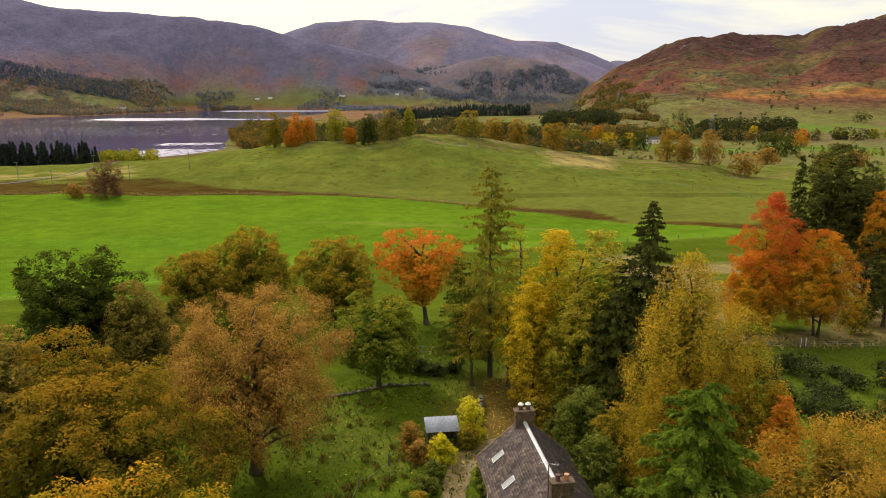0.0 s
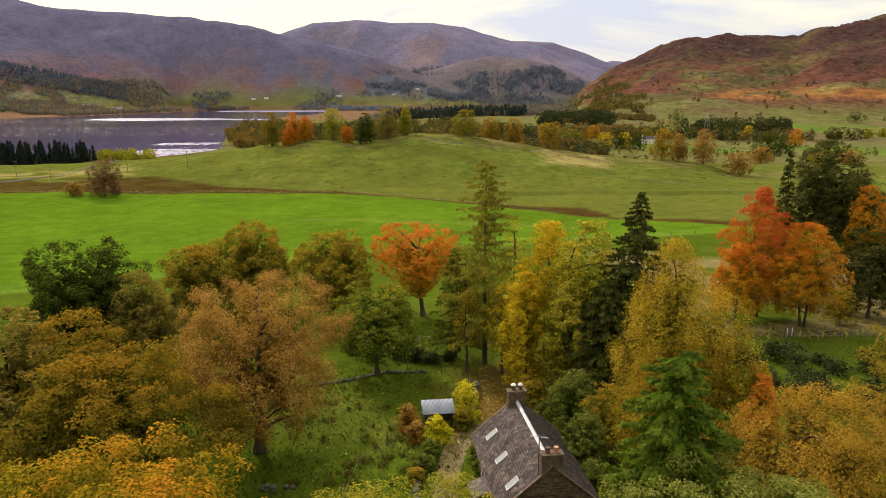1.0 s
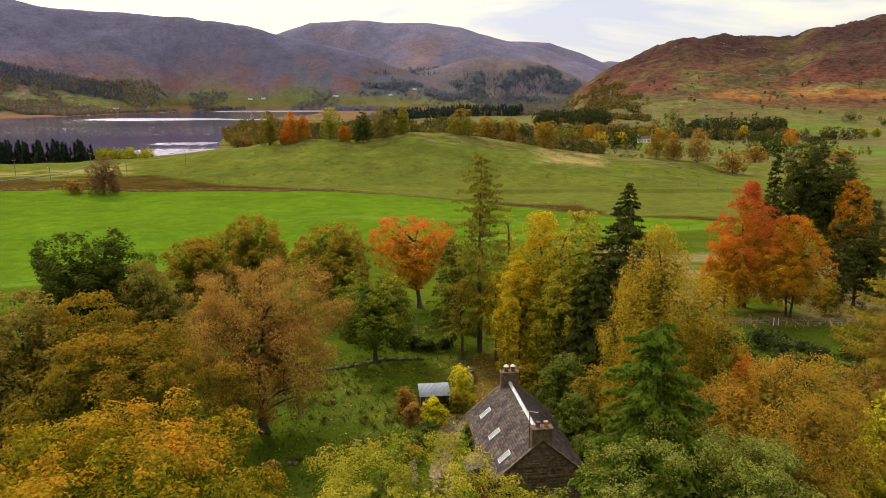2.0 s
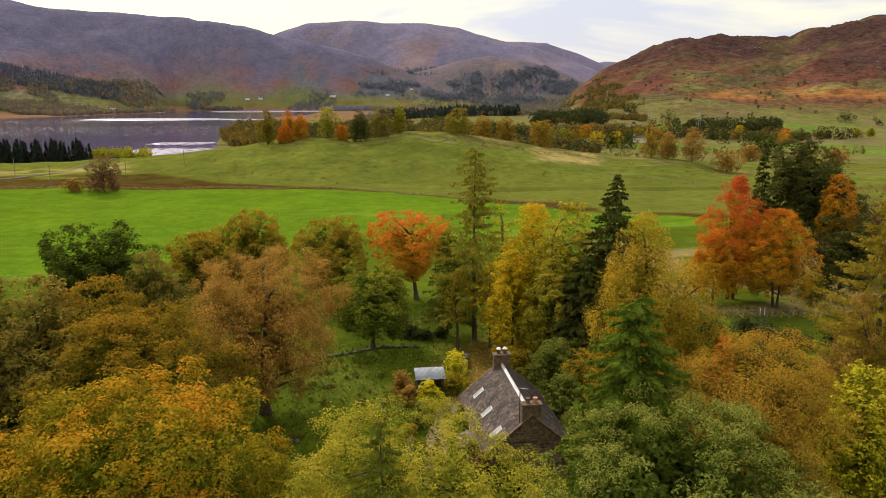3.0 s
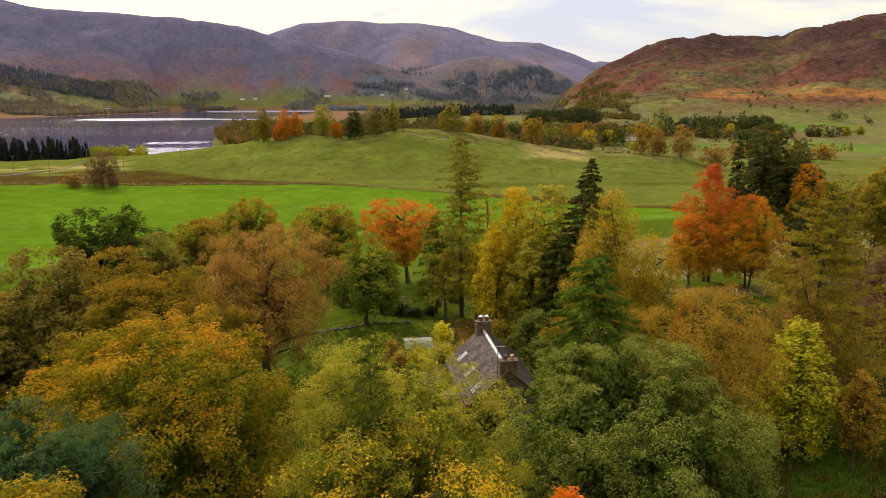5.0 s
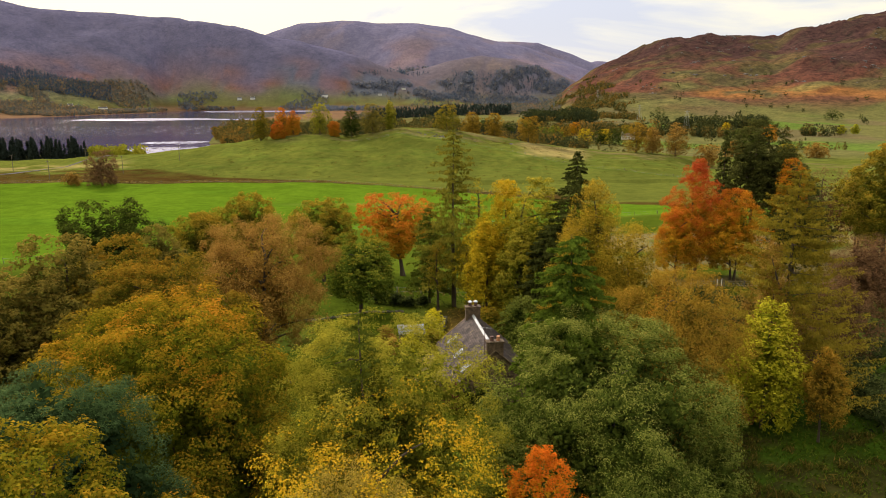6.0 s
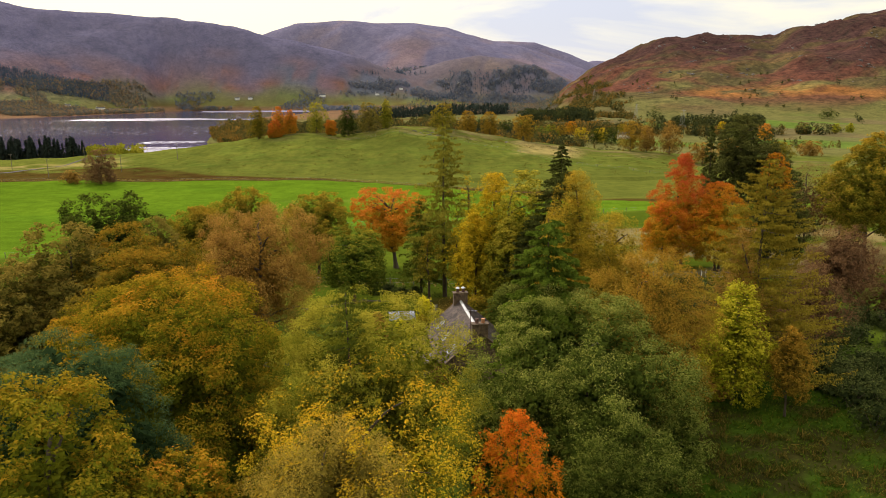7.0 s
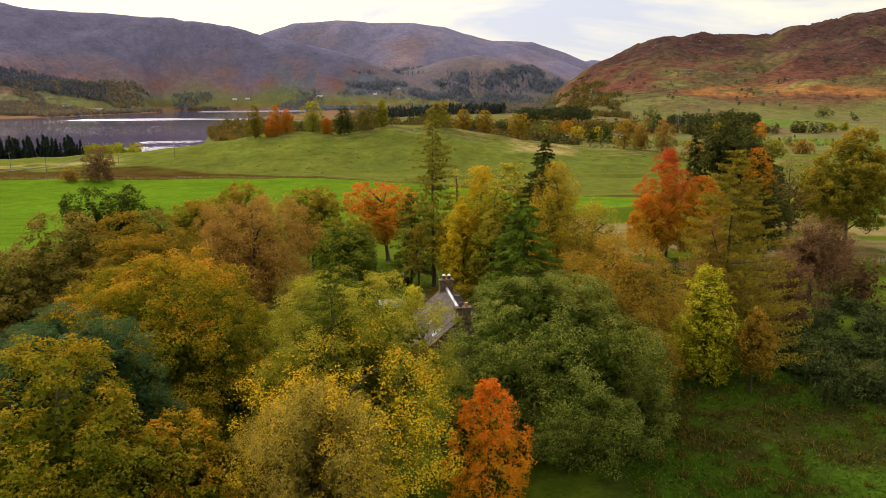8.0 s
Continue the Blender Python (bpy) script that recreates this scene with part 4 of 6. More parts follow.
def water_sheet():
    """The loch, with the bands where wind ruffles it."""
    yy, xx = np.meshgrid(np.linspace(650, 4300, 240), np.linspace(-1400, 400, 90), indexing="ij")
    n, m = yy.shape
    i, j = np.meshgrid(np.arange(n - 1), np.arange(m - 1), indexing="ij")
    q = np.stack([i * m + j, i * m + j + 1, (i + 1) * m + j + 1, (i + 1) * m + j], -1).reshape(-1, 4)
    me = mesh_of("water", np.stack([xx, yy, np.full(xx.shape, LAKE_LEVEL)], -1).reshape(-1, 3), q, WATER)
    wob = waves(xx, yy, 500, 91) * 30
    slick = smooth(110, 40, np.abs(yy - 1890 - wob)) * smooth(-1000, -820, xx) * smooth(-380, -460, xx)
    slick = np.maximum(slick, smooth(150, 60, np.abs(yy - 2650 - wob)) * smooth(-880, -760, xx) * smooth(-330, -400, xx))
    glint = 1.6 * smooth(1080, 900, yy) * smooth(-400, -340, xx) * smooth(-150, -220, xx) + 0.75 * smooth(120, 320, yy - 960) * smooth(1750, 1350, yy) * smooth(-300, -420, xx)
    glint = np.maximum(glint, 0.6 * smooth(150, 60, np.abs(yy - 1760)) * smooth(-450, -700, xx))
    bay = smooth(960, 900, yy + 0.25 * wob) * smooth(-400, -360, xx)
    bay = np.maximum(bay, 0.8 * smooth(45, 15, np.abs(yy - 1000 - wob)) * smooth(-420, -390, xx) * smooth(-300, -330, xx))
    colour = np.stack([slick, glint, bay, slick * 0 + 1], -1).astype(np.float32)
    me.attributes.new("calm", "FLOAT_COLOR", "POINT").data.foreach_set("color", colour.ravel())
    put("water", me, None, "dark rippled loch water with bright glitter", "water", kind="structure")


water_sheet()

# ---- cottage ----


def cottage():
    h = empty("cottage", pose(6.78, 50.37, 0.15, 0, 0, 7.0), "stone cottage with a slate roof and two chimneys", "house")
    half, length, eaves, ridge = 3.7, 6.1, 2.95, 6.4
    over = 4.02
    slope = (ridge - eaves) / over
    wall_top = ridge - slope * half - 0.14
    bm = bmesh.new()
    outline = [(-half, -0.5), (half, -0.5), (half, wall_top), (0, ridge - 0.16), (-half, wall_top)]
    a = [bm.verts.new((x, -length, z)) for x, z in outline]
    b = [bm.verts.new((x, length, z)) for x, z in outline]
    bm.faces.new(a)
    bm.faces.new(b[::-1])
    for k in range(5):
        bm.faces.new((a[k], b[k], b[(k + 1) % 5], a[(k + 1) % 5]))
    bmesh.ops.recalc_face_normals(bm, faces=bm.faces)
    part("wall", bm, STONE, h, "dark rubble stone walls")
    rng = np.random.RandomState(5)
    for side in (-1, 1):
        run = math.hypot(over, ridge - eaves)
        way = np.array([side * over, 0, eaves - ridge]) / run
        up = np.array([side * (ridge - eaves), 0, over]) / run
        bm = bmesh.new()
        top = [Vector((0, y, ridge)) for y in (-length - 0.08, length + 0.08)]
        low = [t + Vector(way * run) for t in top]
        down = Vector(up * -0.1)
        vs = [bm.verts.new(p) for p in (top[0], top[1], low[1], low[0], top[0] + down, top[1] + down, low[1] + down, low[0] + down)]
        for q in ((0, 1, 2, 3), (7, 6, 5, 4), (0, 3, 7, 4), (1, 5, 6, 2), (3, 2, 6, 7), (0, 4, 5, 1)):
            bm.faces.new([vs[k] for k in q])
        bmesh.ops.recalc_face_normals(bm, faces=bm.faces)
        roof = part("roof", bm, SLATE, h, "weathered purple-grey slate roof with lichen")
        vs, fs = [], []
        row_h, row = 0.23, 0
        n_rows = int(run / row_h)
        for row in range(n_rows):
            y = -length - 0.08 - (0.15 if row % 2 else 0)
            while y < length + 0.08:
                wd = 0.3 * (0.8 + 0.4 * rng.rand())
                y0, y1 = max(y + 0.008, -length - 0.08), min(y + wd - 0.008, length + 0.08)
                y += wd
                if y1 - y0 < 0.05:
                    continue
                d0, d1 = row * row_h, (row + 1) * row_h + 0.02 + 0.015 * rng.rand()
                th = 0.014 + 0.012 * rng.rand()
                k = len(vs)
                for d, lift in ((d0, 0.006), (d1, th + 0.01)):
                    for yy in (y0, y1):
                        vs.append(np.array([0, yy, ridge]) + way * d + up * lift)
                for yy in (y0, y1):
                    vs.append(np.array([0, yy, ridge]) + way * d1 + up * 0.001)
                fs += [(k, k + 1, k + 3, k + 2), (k + 2, k + 3, k + 5, k + 4), (k, k + 2, k + 4, k), (k + 1, k + 5, k + 3, k + 1)]
        fs = [f if f[0] != f[3] else (f[0], f[1], f[2], f[2]) for f in fs]
        quads = [f for f in fs if len(set(f)) == 4]
        put("slate_cladding", mesh_of("slate_cladding", vs, quads, SLATE), roof, "small overlapping slates", kind="stuff")
        # gutter along the eaves
        bm = bmesh.new()
        p0, p1 = Vector((side * (over + 0.05), -length - 0.05, eaves - 0.08)), Vector((side * (over + 0.05), length + 0.05, eaves - 0.08))
        rod(bm, p0, p1, 0.06, 0.06, 8)
        part("gutter", bm, POT_DARK, h, "dark cast gutter")
        if side < 0:
            for y in (3.6, -0.5, -4.45):
                centre = np.array([0, y, ridge]) + way * 3.45
                ang = math.degrees(math.atan2(ridge - eaves, over))
                tilt = pose(*(centre + up * 0.06), 0, -ang, 0)
                bm = bmesh.new()
                for at, size in (((-0.58, 0, 0), (0.08, 0.74, 0.12)), ((0.58, 0, 0), (0.08, 0.74, 0.12)), ((0, -0.33, 0), (1.08, 0.08, 0.12)), ((0, 0.33, 0), (1.08, 0.08, 0.12))):
                    box(bm, at, size, bevel=0.012)
                bm.transform(tilt)
                part("skylight", bm, LEAD, roof, "pale metal skylight frame")
                bm = bmesh.new()
                box(bm, (0, 0, 0.02), (1.08, 0.58, 0.03))
                bm.transform(tilt)
                part("pane", bm, GLASS, roof, "skylight glass reflecting the sky")
    # ridge of lead
    bm = bmesh.new()
    for side in (-1, 1):
        ang = math.degrees(math.atan(slope)) * side
        m = pose(side * 0.085, 0, ridge - slope * 0.085 + 0.045, 0, ang, 0)
        bmesh.ops.create_cube(bm, size=1.0, matrix=m @ Matrix.Diagonal((0.22, 2 * length - 1.5, 0.02, 1)))
    rod(bm, (0, -length + 0.75, ridge + 0.05), (0, length - 0.75, ridge + 0.04), 0.035, 0.035, 8)
    part("ridge_cap", bm, LEAD, h, "bright lead ridge capping")
    # skews along the gables
    for end in (-1, 1):
        for side in (-1, 1):
            bm = bmesh.new()
            run = math.hypot(over, ridge - eaves)
            m = pose(side * over / 2, end * (length + 0.02), (ridge + eaves) / 2 + 0.02, 0, math.degrees(math.atan(slope)) * side, 0)
            bmesh.ops.create_cube(bm, size=1.0, matrix=m @ Matrix.Diagonal((run, 0.2, 0.1, 1)))
            part("verge", bm, STONE, h, "mossy mortar verge")
    # chimneys
    for end, pots in ((-1, (POT_DARK, POT_CLAY)), (1, (POT_WHITE, POT_WHITE))):
        y = end * (length - 0.36)
        bm = bmesh.new()
        box(bm, (0, y, 5.95), (1.62, 0.74, 2.5), bevel=0.03)
        stack = part("chimney", bm, STONE, h, "dark stone chimney stack")
        bm = bmesh.new()
        box(bm, (0, y, 7.26), (1.8, 0.9, 0.14), bevel=0.03)
        part("coping", bm, STONE, stack, "mossy coping course")
        for k, mat in enumerate(pots):
            px = (-0.3, 0.34)[k]
            bm = bmesh.new()
            rod(bm, (px, y, 7.32), (px, y, 7.72), 0.19, 0.15, 14)
            rod(bm, (px, y, 7.69), (px, y, 7.77), 0.19, 0.19, 14)
            part("chimney_pot", bm, POT_DARK if mat is POT_WHITE else mat, stack, soft=False)
            if mat is POT_WHITE:
                bm = bmesh.new()
                rod(bm, (px, y, 7.8), (px, y, 7.95), 0.26, 0.12, 14)
                part("cowl", bm, POT_WHITE, stack, "white metal cowl")
    # rubble of the near gable, stone by stone
    r = np.random.RandomState(61)
    vs, fs, z = [], [], 0.15
    while z < ridge - 0.5:
        tall = r.uniform(0.16, 0.4)
        reach = min(half, (ridge - 0.3 - z - tall) / slope)
        x = -reach
        while x < reach - 0.12:
            wide = min(r.uniform(0.25, 0.62), reach - x)
            out = r.uniform(0.004, 0.022)
            k = len(vs)
            for depth, inset in ((0.0, 0.004), (out, 0.02)):
                for px, pz in ((x + inset, z + inset), (x + wide - inset, z + inset + r.uniform(0, 0.02)), (x + wide - inset, z + tall - inset - r.uniform(0, 0.03)), (x + inset, z + tall - inset)):
                    vs.append((px, -length - depth, pz))
            fs += [(k + 4, k + 5, k + 6, k + 7)] + [(k + e, k + (e + 1) % 4, k + 4 + (e + 1) % 4, k + 4 + e) for e in range(4)]
            x += wide
        z += tall
    put("gable_rubble", mesh_of("gable_rubble", vs, fs, STONE), h, "uneven dark rubble stones", kind="stuff")
    # aerial
    bm = bmesh.new()
    ax, ay = -0.98, -length + 0.35
    rod(bm, (ax, ay, 5.3), (ax, ay, 8.9), 0.05, 0.04, 6)
    mast = part("aerial_mast", bm, POT_DARK, h, "thin dark aerial mast")
    bm = bmesh.new()
    rod(bm, (ax - 0.55, ay + 0.35, 8.62), (ax + 0.55, ay - 0.35, 8.72), 0.022, 0.022, 5)
    for k in range(7):
        u = k / 6
        cx, cy, cz = ax - 0.55 + 1.1 * u, ay + 0.35 - 0.7 * u, 8.62 + 0.1 * u
        rod(bm, (cx - 0.11, cy - 0.17, cz), (cx + 0.11, cy + 0.17, cz), 0.014, 0.014, 4)
    part("aerial", bm, LEAD, mast, "television aerial")
    # lean-to porch on the garden side
    bm = bmesh.new()
    box(bm, (-half - 0.75, -1.5, 0.95), (1.5, 1.9, 2.2), bevel=0.03)
    porch = part("porch", bm, STONE, h, "small stone lean-to porch")
    bm = bmesh.new()
    m = pose(-half - 0.8, -1.5, 2.3, 0, -18, 0)
    bmesh.ops.create_cube(bm, size=1.0, matrix=m @ Matrix.Diagonal((2.1, 2.4, 0.1, 1)))
    for r in range(7):
        for k in range(8):
            mm = m @ pose(-0.9 + r * 0.3, -1.05 + k * 0.3 + (0.07 if r % 2 else -0.05), 0.065, 0, 3, 0)
            bmesh.ops.create_cube(bm, size=1.0, matrix=mm @ Matrix.Diagonal((0.32, 0.28, 0.025, 1)))
    part("porch_roof", bm, SLATE, porch, "slate lean-to roof")
    # garden-side door, windows
    for y, w2, z, hh, kind in ((2.9, 0.9, 1.25, 1.2, "window"), (0.6, 0.9, 1.25, 1.2, "window")):
        bm = bmesh.new()
        box(bm, (-half - 0.02, y, z), (0.08, w2 + 0.14, hh + 0.14), bevel=0.01)
        win = part("window", bm, PAINT, h, "white painted window frame")
        bm = bmesh.new()
        for dy in (-0.25, 0.25):
            box(bm, (-half - 0.065, y + dy, z), (0.02, w2 / 2 - 0.05, hh - 0.04))
        part("pane", bm, GLASS, win)
    return h


cottage()


def open_shed():
    s = empty("shed", pose(-1.05, 64.4, float(land(-1.05, 64.4)), 0, 0, 6) @ Matrix.Diagonal((0.82, 0.9, 1.0, 1)), "open-fronted dark timber shed with a tin roof", "shed")
    for x in (-1.75, 1.75):
        for y in (-1.2, 1.2):
            bm = bmesh.new()
            box(bm, (x, y, 1.05), (0.16, 0.16, 2.1), bevel=0.015)
            part("post", bm, DARK_WOOD, s)
    for k in range(22):
        bm = bmesh.new()
        box(bm, (-1.66 + k * 0.158, 1.25, 1.02), (0.145, 0.03, 2.0))
        part("board", bm, DARK_WOOD, s)
    for x in (-1.8, 1.8):
        for k in range(14):
            bm = bmesh.new()
            box(bm, (x, -1.08 + k * 0.166, 1.02), (0.03, 0.15, 2.0))
            part("board", bm, DARK_WOOD, s)
    for k in range(8):
        bm = bmesh.new()
        box(bm, (-1.68 + k * 0.2, -1.22, 1.0), (0.1, 0.03, 1.95))
        part("slat", bm, GREY_WOOD, s)
    n = 150
    u = np.linspace(-2.05, 2.05, n)
    vs = []
    for lift in (0.0, -0.012):
        for y, z in ((-1.55, 2.08), (1.5, 2.42)):
            vs += [(x, y, z + 0.014 * math.sin(k * 2 * math.pi / 6) + lift) for k, x in enumerate(u)]
    fs = [(k, k + 1, n + k + 1, n + k) for k in range(n - 1)] + [(2 * n + k, 3 * n + k, 3 * n + k + 1, 2 * n + k + 1) for k in range(n - 1)] + [(k, 2 * n + k, 2 * n + k + 1, k + 1) for k in range(n - 1)]
    put("tin_roof", mesh_of("tin_roof", vs, fs, TIN, soft=True), s, "pale corrugated tin roof")
    return s


open_shed()

# ---- trees round the cottage ----
broadleaf("maple", -15.3, 5.4, 16.6, 6.4, GOLD_MAPLE, "golden-green maple in autumn leaf", seed=101, count=17000, size=0.29, shape="dome", base=0.03, aspect=0.8, outer=0.34, tall=0.06, chance=0.4)
broadleaf("maple", -11.0, 9.4, 10.6, 3.3, GOLD_MAPLE, "young green and gold maple", seed=102, count=5000, size=0.32, aspect=0.8, outer=0.5, tall=0.1)
broadleaf("maple", -15.8, 24.6, 16.8, 10.2, GOLD_MAPLE, "broad gold and green maple in autumn leaf", seed=203, count=30000, size=0.3, shape="dome", base=0.06, aspect=0.8, outer=0.4, tall=0.14, chance=0.4)
broadleaf("pine_tree", -18.0, 12.3, 16.0, 6.2, BLUE_PINE, "blue-green pine with soft needle pads", category="pine", seed=104, count=15000, size=0.36, aspect=0.18, flat=0.5, shape="round", base=0.4, limbs=6)
broadleaf("willow", -2.0, 21.6, 15.9, 7.9, YELLOW_GREEN, "yellow-green willow with silvery leaves", seed=105, count=29000, size=0.27, aspect=0.4, shape="round", base=0.1, loose=0.15, outer=0.32, uneven=0.3, inside=1.3)
conifer("larch", -2.8, 18.0, 17.6, 4.2, YOUNG_LARCH, "young green larch with thin sprays", seed=106, power=0.6, step=0.45, spokes=7, sprays=70, size=0.2, thin=0.25, droop=0.1, upturn=0.15, ragged=0.45)
broadleaf("birch", -1.7, 12.8, 13.5, 7.4, YELLOW, "sparse yellow birch with single bright leaves", seed=107, count=5200, size=0.24, aspect=0.7, shape="round", lobe=0.55, uneven=1.4, base=0.2, loose=0.9, bark=PALE_BARK, tall=0.3, chance=0.5, inside=0.3)
broadleaf("willow", -2.9, 8.8, 12.8, 5.2, OLIVE_WILLOW, "olive-tan willow with fine drooping twigs", seed=108, count=18000, size=0.26, aspect=0.3, shape="round", base=0.1, droop=0.9, chance=0.5)
broadleaf("maple", 7.7, 17.4, 9.3, 3.2, FLAME, "small maple with bright orange leaves", seed=109, count=4200, size=0.25, aspect=0.7, lobe=0.55, uneven=1.4, shape="oval", base=0.03, chance=0.5, outer=0.3, tall=0.5, inside=0.2, loose=0.8, girth=0.7)
# strong outer: shade between the leaf cushions put into the colour
broadleaf("sallow", 14.4, 27.0, 14.9, 9.7, BIG_GREEN, "wide dense green sallow bush-tree", seed=110, count=28000, size=0.28, aspect=0.5, shape="dome", lobe=0.75, base=0.06, outer=0.7, chance=0.2, tall=0.1, uneven=0.3)
bush("bush", 6.4, 22.5, 7.6, 3.2, BIG_GREEN, "low green sallow bush", seed=111, count=4000, size=0.28)
conifer("fir", 11.9, 31.6, 19.8, 7.4, GREEN_FIR, "fresh green fir with drooping boughs", seed=112, step=0.8, spokes=13, sprays=190, size=0.24, thin=0.45, droop=0.32, upturn=0.16, power=0.58, ragged=0.4, hanging=0.2)
broadleaf("willow", 20.7, 34.1, 16.9, 7.3, TAN_WILLOW, "tan-gold willow in autumn leaf", seed=113, count=26000, size=0.21, aspect=0.42, shape="dome", base=0.12, droop=0.25)
broadleaf("sycamore", 31.0, 38.2, 12.2, 3.4, LIME, "young sycamore with lime-yellow leaves", seed=114, count=3600, size=0.32, aspect=0.75, shape="oval", base=0.1, loose=0.6, chance=0.5, girth=0.55)
broadleaf("rowan", 34.6, 35.2, 8.8, 2.2, TAN_WILLOW, "slender sapling with copper-brown leaves", seed=115, count=2600, size=0.27, aspect=0.6, shape="oval", base=0.25, girth=0.55)
conifer("larch", 35.3, 44.0, 23.6, 10, GOLD_LARCH, "tall larch turning dull gold", seed=116, step=0.45, spokes=10, sprays=150, size=0.17, thin=0.4, droop=0.1, upturn=0.16, ragged=0.6, power=0.62, hanging=0.55)
broadleaf("birch", 61.0, 73.0, 12.6, 6.4, PURPLE_BIRCH, "almost bare purple-brown birch", seed=117, count=12000, size=0.28, aspect=0.2, shape="oval", base=0.15, droop=0.3, stems=2)
broadleaf("birch", 47.6, 56.0, 10.6, 5.0, PURPLE_BIRCH, "almost bare purple-brown birch", seed=118, count=9500, size=0.28, aspect=0.2, shape="oval", base=0.12, droop=0.3, stems=2)
broadleaf("birch", 33.0, 43.0, 17.0, 3.8, BROWN_BIRCH, "tall thin brown birch beside the larch", seed=119, count=9500, inside=0.3, size=0.24, aspect=0.2, shape="oval", base=0.12, droop=0.3, stems=2)
broadleaf("birch", 79.0, 128.0, 20, 6.4, PURPLE_BIRCH, "bare purple-brown birch behind the pines", seed=190, count=10000, size=0.32, aspect=0.25, shape="oval", base=0.12, droop=0.3, stems=2, inside=0.5)
broadleaf("birch", 88.0, 131.0, 19.5, 8, PURPLE_BIRCH, "bare purple-brown birch behind the pines", seed=191, count=10000, size=0.32, aspect=0.25, shape="dome", base=0.12, droop=0.3, stems=2, inside=0.5)
broadleaf("birch", 98.0, 134.0, 18, 8, BROWN_BIRCH, "rust-brown birch behind the pines", seed=192, count=10000, size=0.32, aspect=0.3, shape="dome", base=0.12, droop=0.3, stems=2, inside=0.5)
broadleaf("beech", 91.4, 115.0, 25.6, 9.6, OLIVE, "tall olive and gold beech tree", seed=120, count=16000, size=0.5, shape="oval", base=0.2)
broadleaf("beech", 50.9, 108.0, 21.8, 6.4, RED_BEECH, "red-orange beech in full autumn colour", seed=121, count=19000, size=0.27, inside=0.6, shape="oval", base=0.15, stems=2, tall=0.5, outer=0.25, chance=0.5, loose=0.35)
broadleaf("beech", 55.6, 101.5, 16.9, 6.0, ORANGE_BEECH, "orange and gold beech in leaf", seed=122, count=18000, size=0.27, inside=0.6, shape="oval", base=0.18, stems=2, loose=0.35, chance=0.5, tall=0.4, outer=0.25)
broadleaf("beech", 45.8, 103.0, 13.4, 5.0, ORANGE_BEECH, "orange and gold beech in leaf", seed=123, count=13000, size=0.27, inside=0.6, shape="dome", base=0.2, loose=0.35, chance=0.5, tall=0.4, outer=0.25)
broadleaf("pine_tree", 67.0, 120.0, 29.4, 7.0, PINE, "tall dark pine with bare lower trunk", category="pine", seed=124, count=11000, size=0.6, aspect=0.25, flat=0.5, shape="oval", base=0.42, limbs=7, inside=0.35)
conifer("spruce", 61.2, 122.0, 27.0, 3.0, SPRUCE, "dark narrow spruce behind the beeches", seed=125, step=0.8, spokes=6, sprays=10, size=0.6, power=0.6)
broadleaf("beech", 70.0, 112.0, 22.0, 3.8, ORANGE_BEECH, "orange-gold beech among dark pines", seed=126, count=2600, inside=0.1, lobe=0.7, size=0.4, shape="oval", base=0.5, loose=0.8)
broadleaf("pine_tree", 69.8, 108.0, 15.5, 6.4, PINE, "dark spreading pine with low boughs", category="pine", seed=127, count=7500, size=0.6, aspect=0.25, flat=0.5, shape="round", base=0.15, inside=0.35)
broadleaf("pine_tree", 72.0, 118.0, 24.0, 6.6, PINE, "tall dark pine with bare lower trunk", category="pine", seed=128, count=7500, size=0.6, aspect=0.25, flat=0.5, shape="oval", base=0.4, inside=0.35)
broadleaf("birch", 18.9, 54.0, 22.0, 5.2, GOLD_BIRCH, "tall golden weeping birch behind the cottage", seed=129, count=17000, size=0.25, aspect=0.45, shape="oval", base=0.12, droop=0.7, bark=PALE_BARK)
broadleaf("birch", 17.2, 52.0, 13.0, 3.6, GOLD_BIRCH, "golden weeping birch behind the cottage", seed=130, count=11000, size=0.25, aspect=0.45, shape="dome", base=0.1, droop=0.6, bark=PALE_BARK)
broadleaf("birch", 23.9, 57.0, 17.2, 4.8, GOLD_BIRCH, "golden weeping birch behind the cottage", seed=131, count=10500, size=0.25, aspect=0.45, shape="dome", base=0.1, droop=0.6, bark=PALE_BARK)
broadleaf("cherry", 25.9, 51.0, 10.7, 1.9, ORANGE, "slim cherry with bright orange leaves", seed=132, count=1500, size=0.34, aspect=0.55, shape="oval", base=0.3, outer=0.3, chance=0.6)
broadleaf("birch", 27.2, 54.5, 10.8, 2.3, GOLD_BIRCH, "small golden birch with pale stem", seed=133, count=3500, size=0.3, aspect=0.5, shape="oval", base=0.1, droop=0.4, bark=PALE_BARK)
conifer("larch", 5.0, 84.5, 27.2, 8.4, LARCH, "tall green larch with thin drooping boughs", seed=134, base=0.17, step=0.55, spokes=8, sprays=75, size=0.3, thin=0.26, droop=0.2, upturn=0.15, ragged=0.65, power=0.5, hanging=0.6)
conifer("spruce", 1.4, 87.0, 15.5, 5.0, YOUNG_LARCH, "dark ragged conifer below the tall larch", seed=137, base=0.15, step=0.6, spokes=7, sprays=60, size=0.32, thin=0.3, droop=0.3, ragged=0.6, power=0.5, hanging=0.5)
conifer("spruce", 20.0, 69.0, 24.3, 9.2, SPRUCE, "dark green spruce with drooping boughs", seed=135, step=0.5, spokes=9, sprays=130, size=0.25, thin=0.45, power=0.8, ragged=0.3, droop=0.2)
conifer("spruce", 16.6, 67.5, 15.0, 6.5, SPRUCE, "dark bushy spruce beside the aspens", seed=136, step=0.5, spokes=8, sprays=80, size=0.28, thin=0.45, power=0.5)
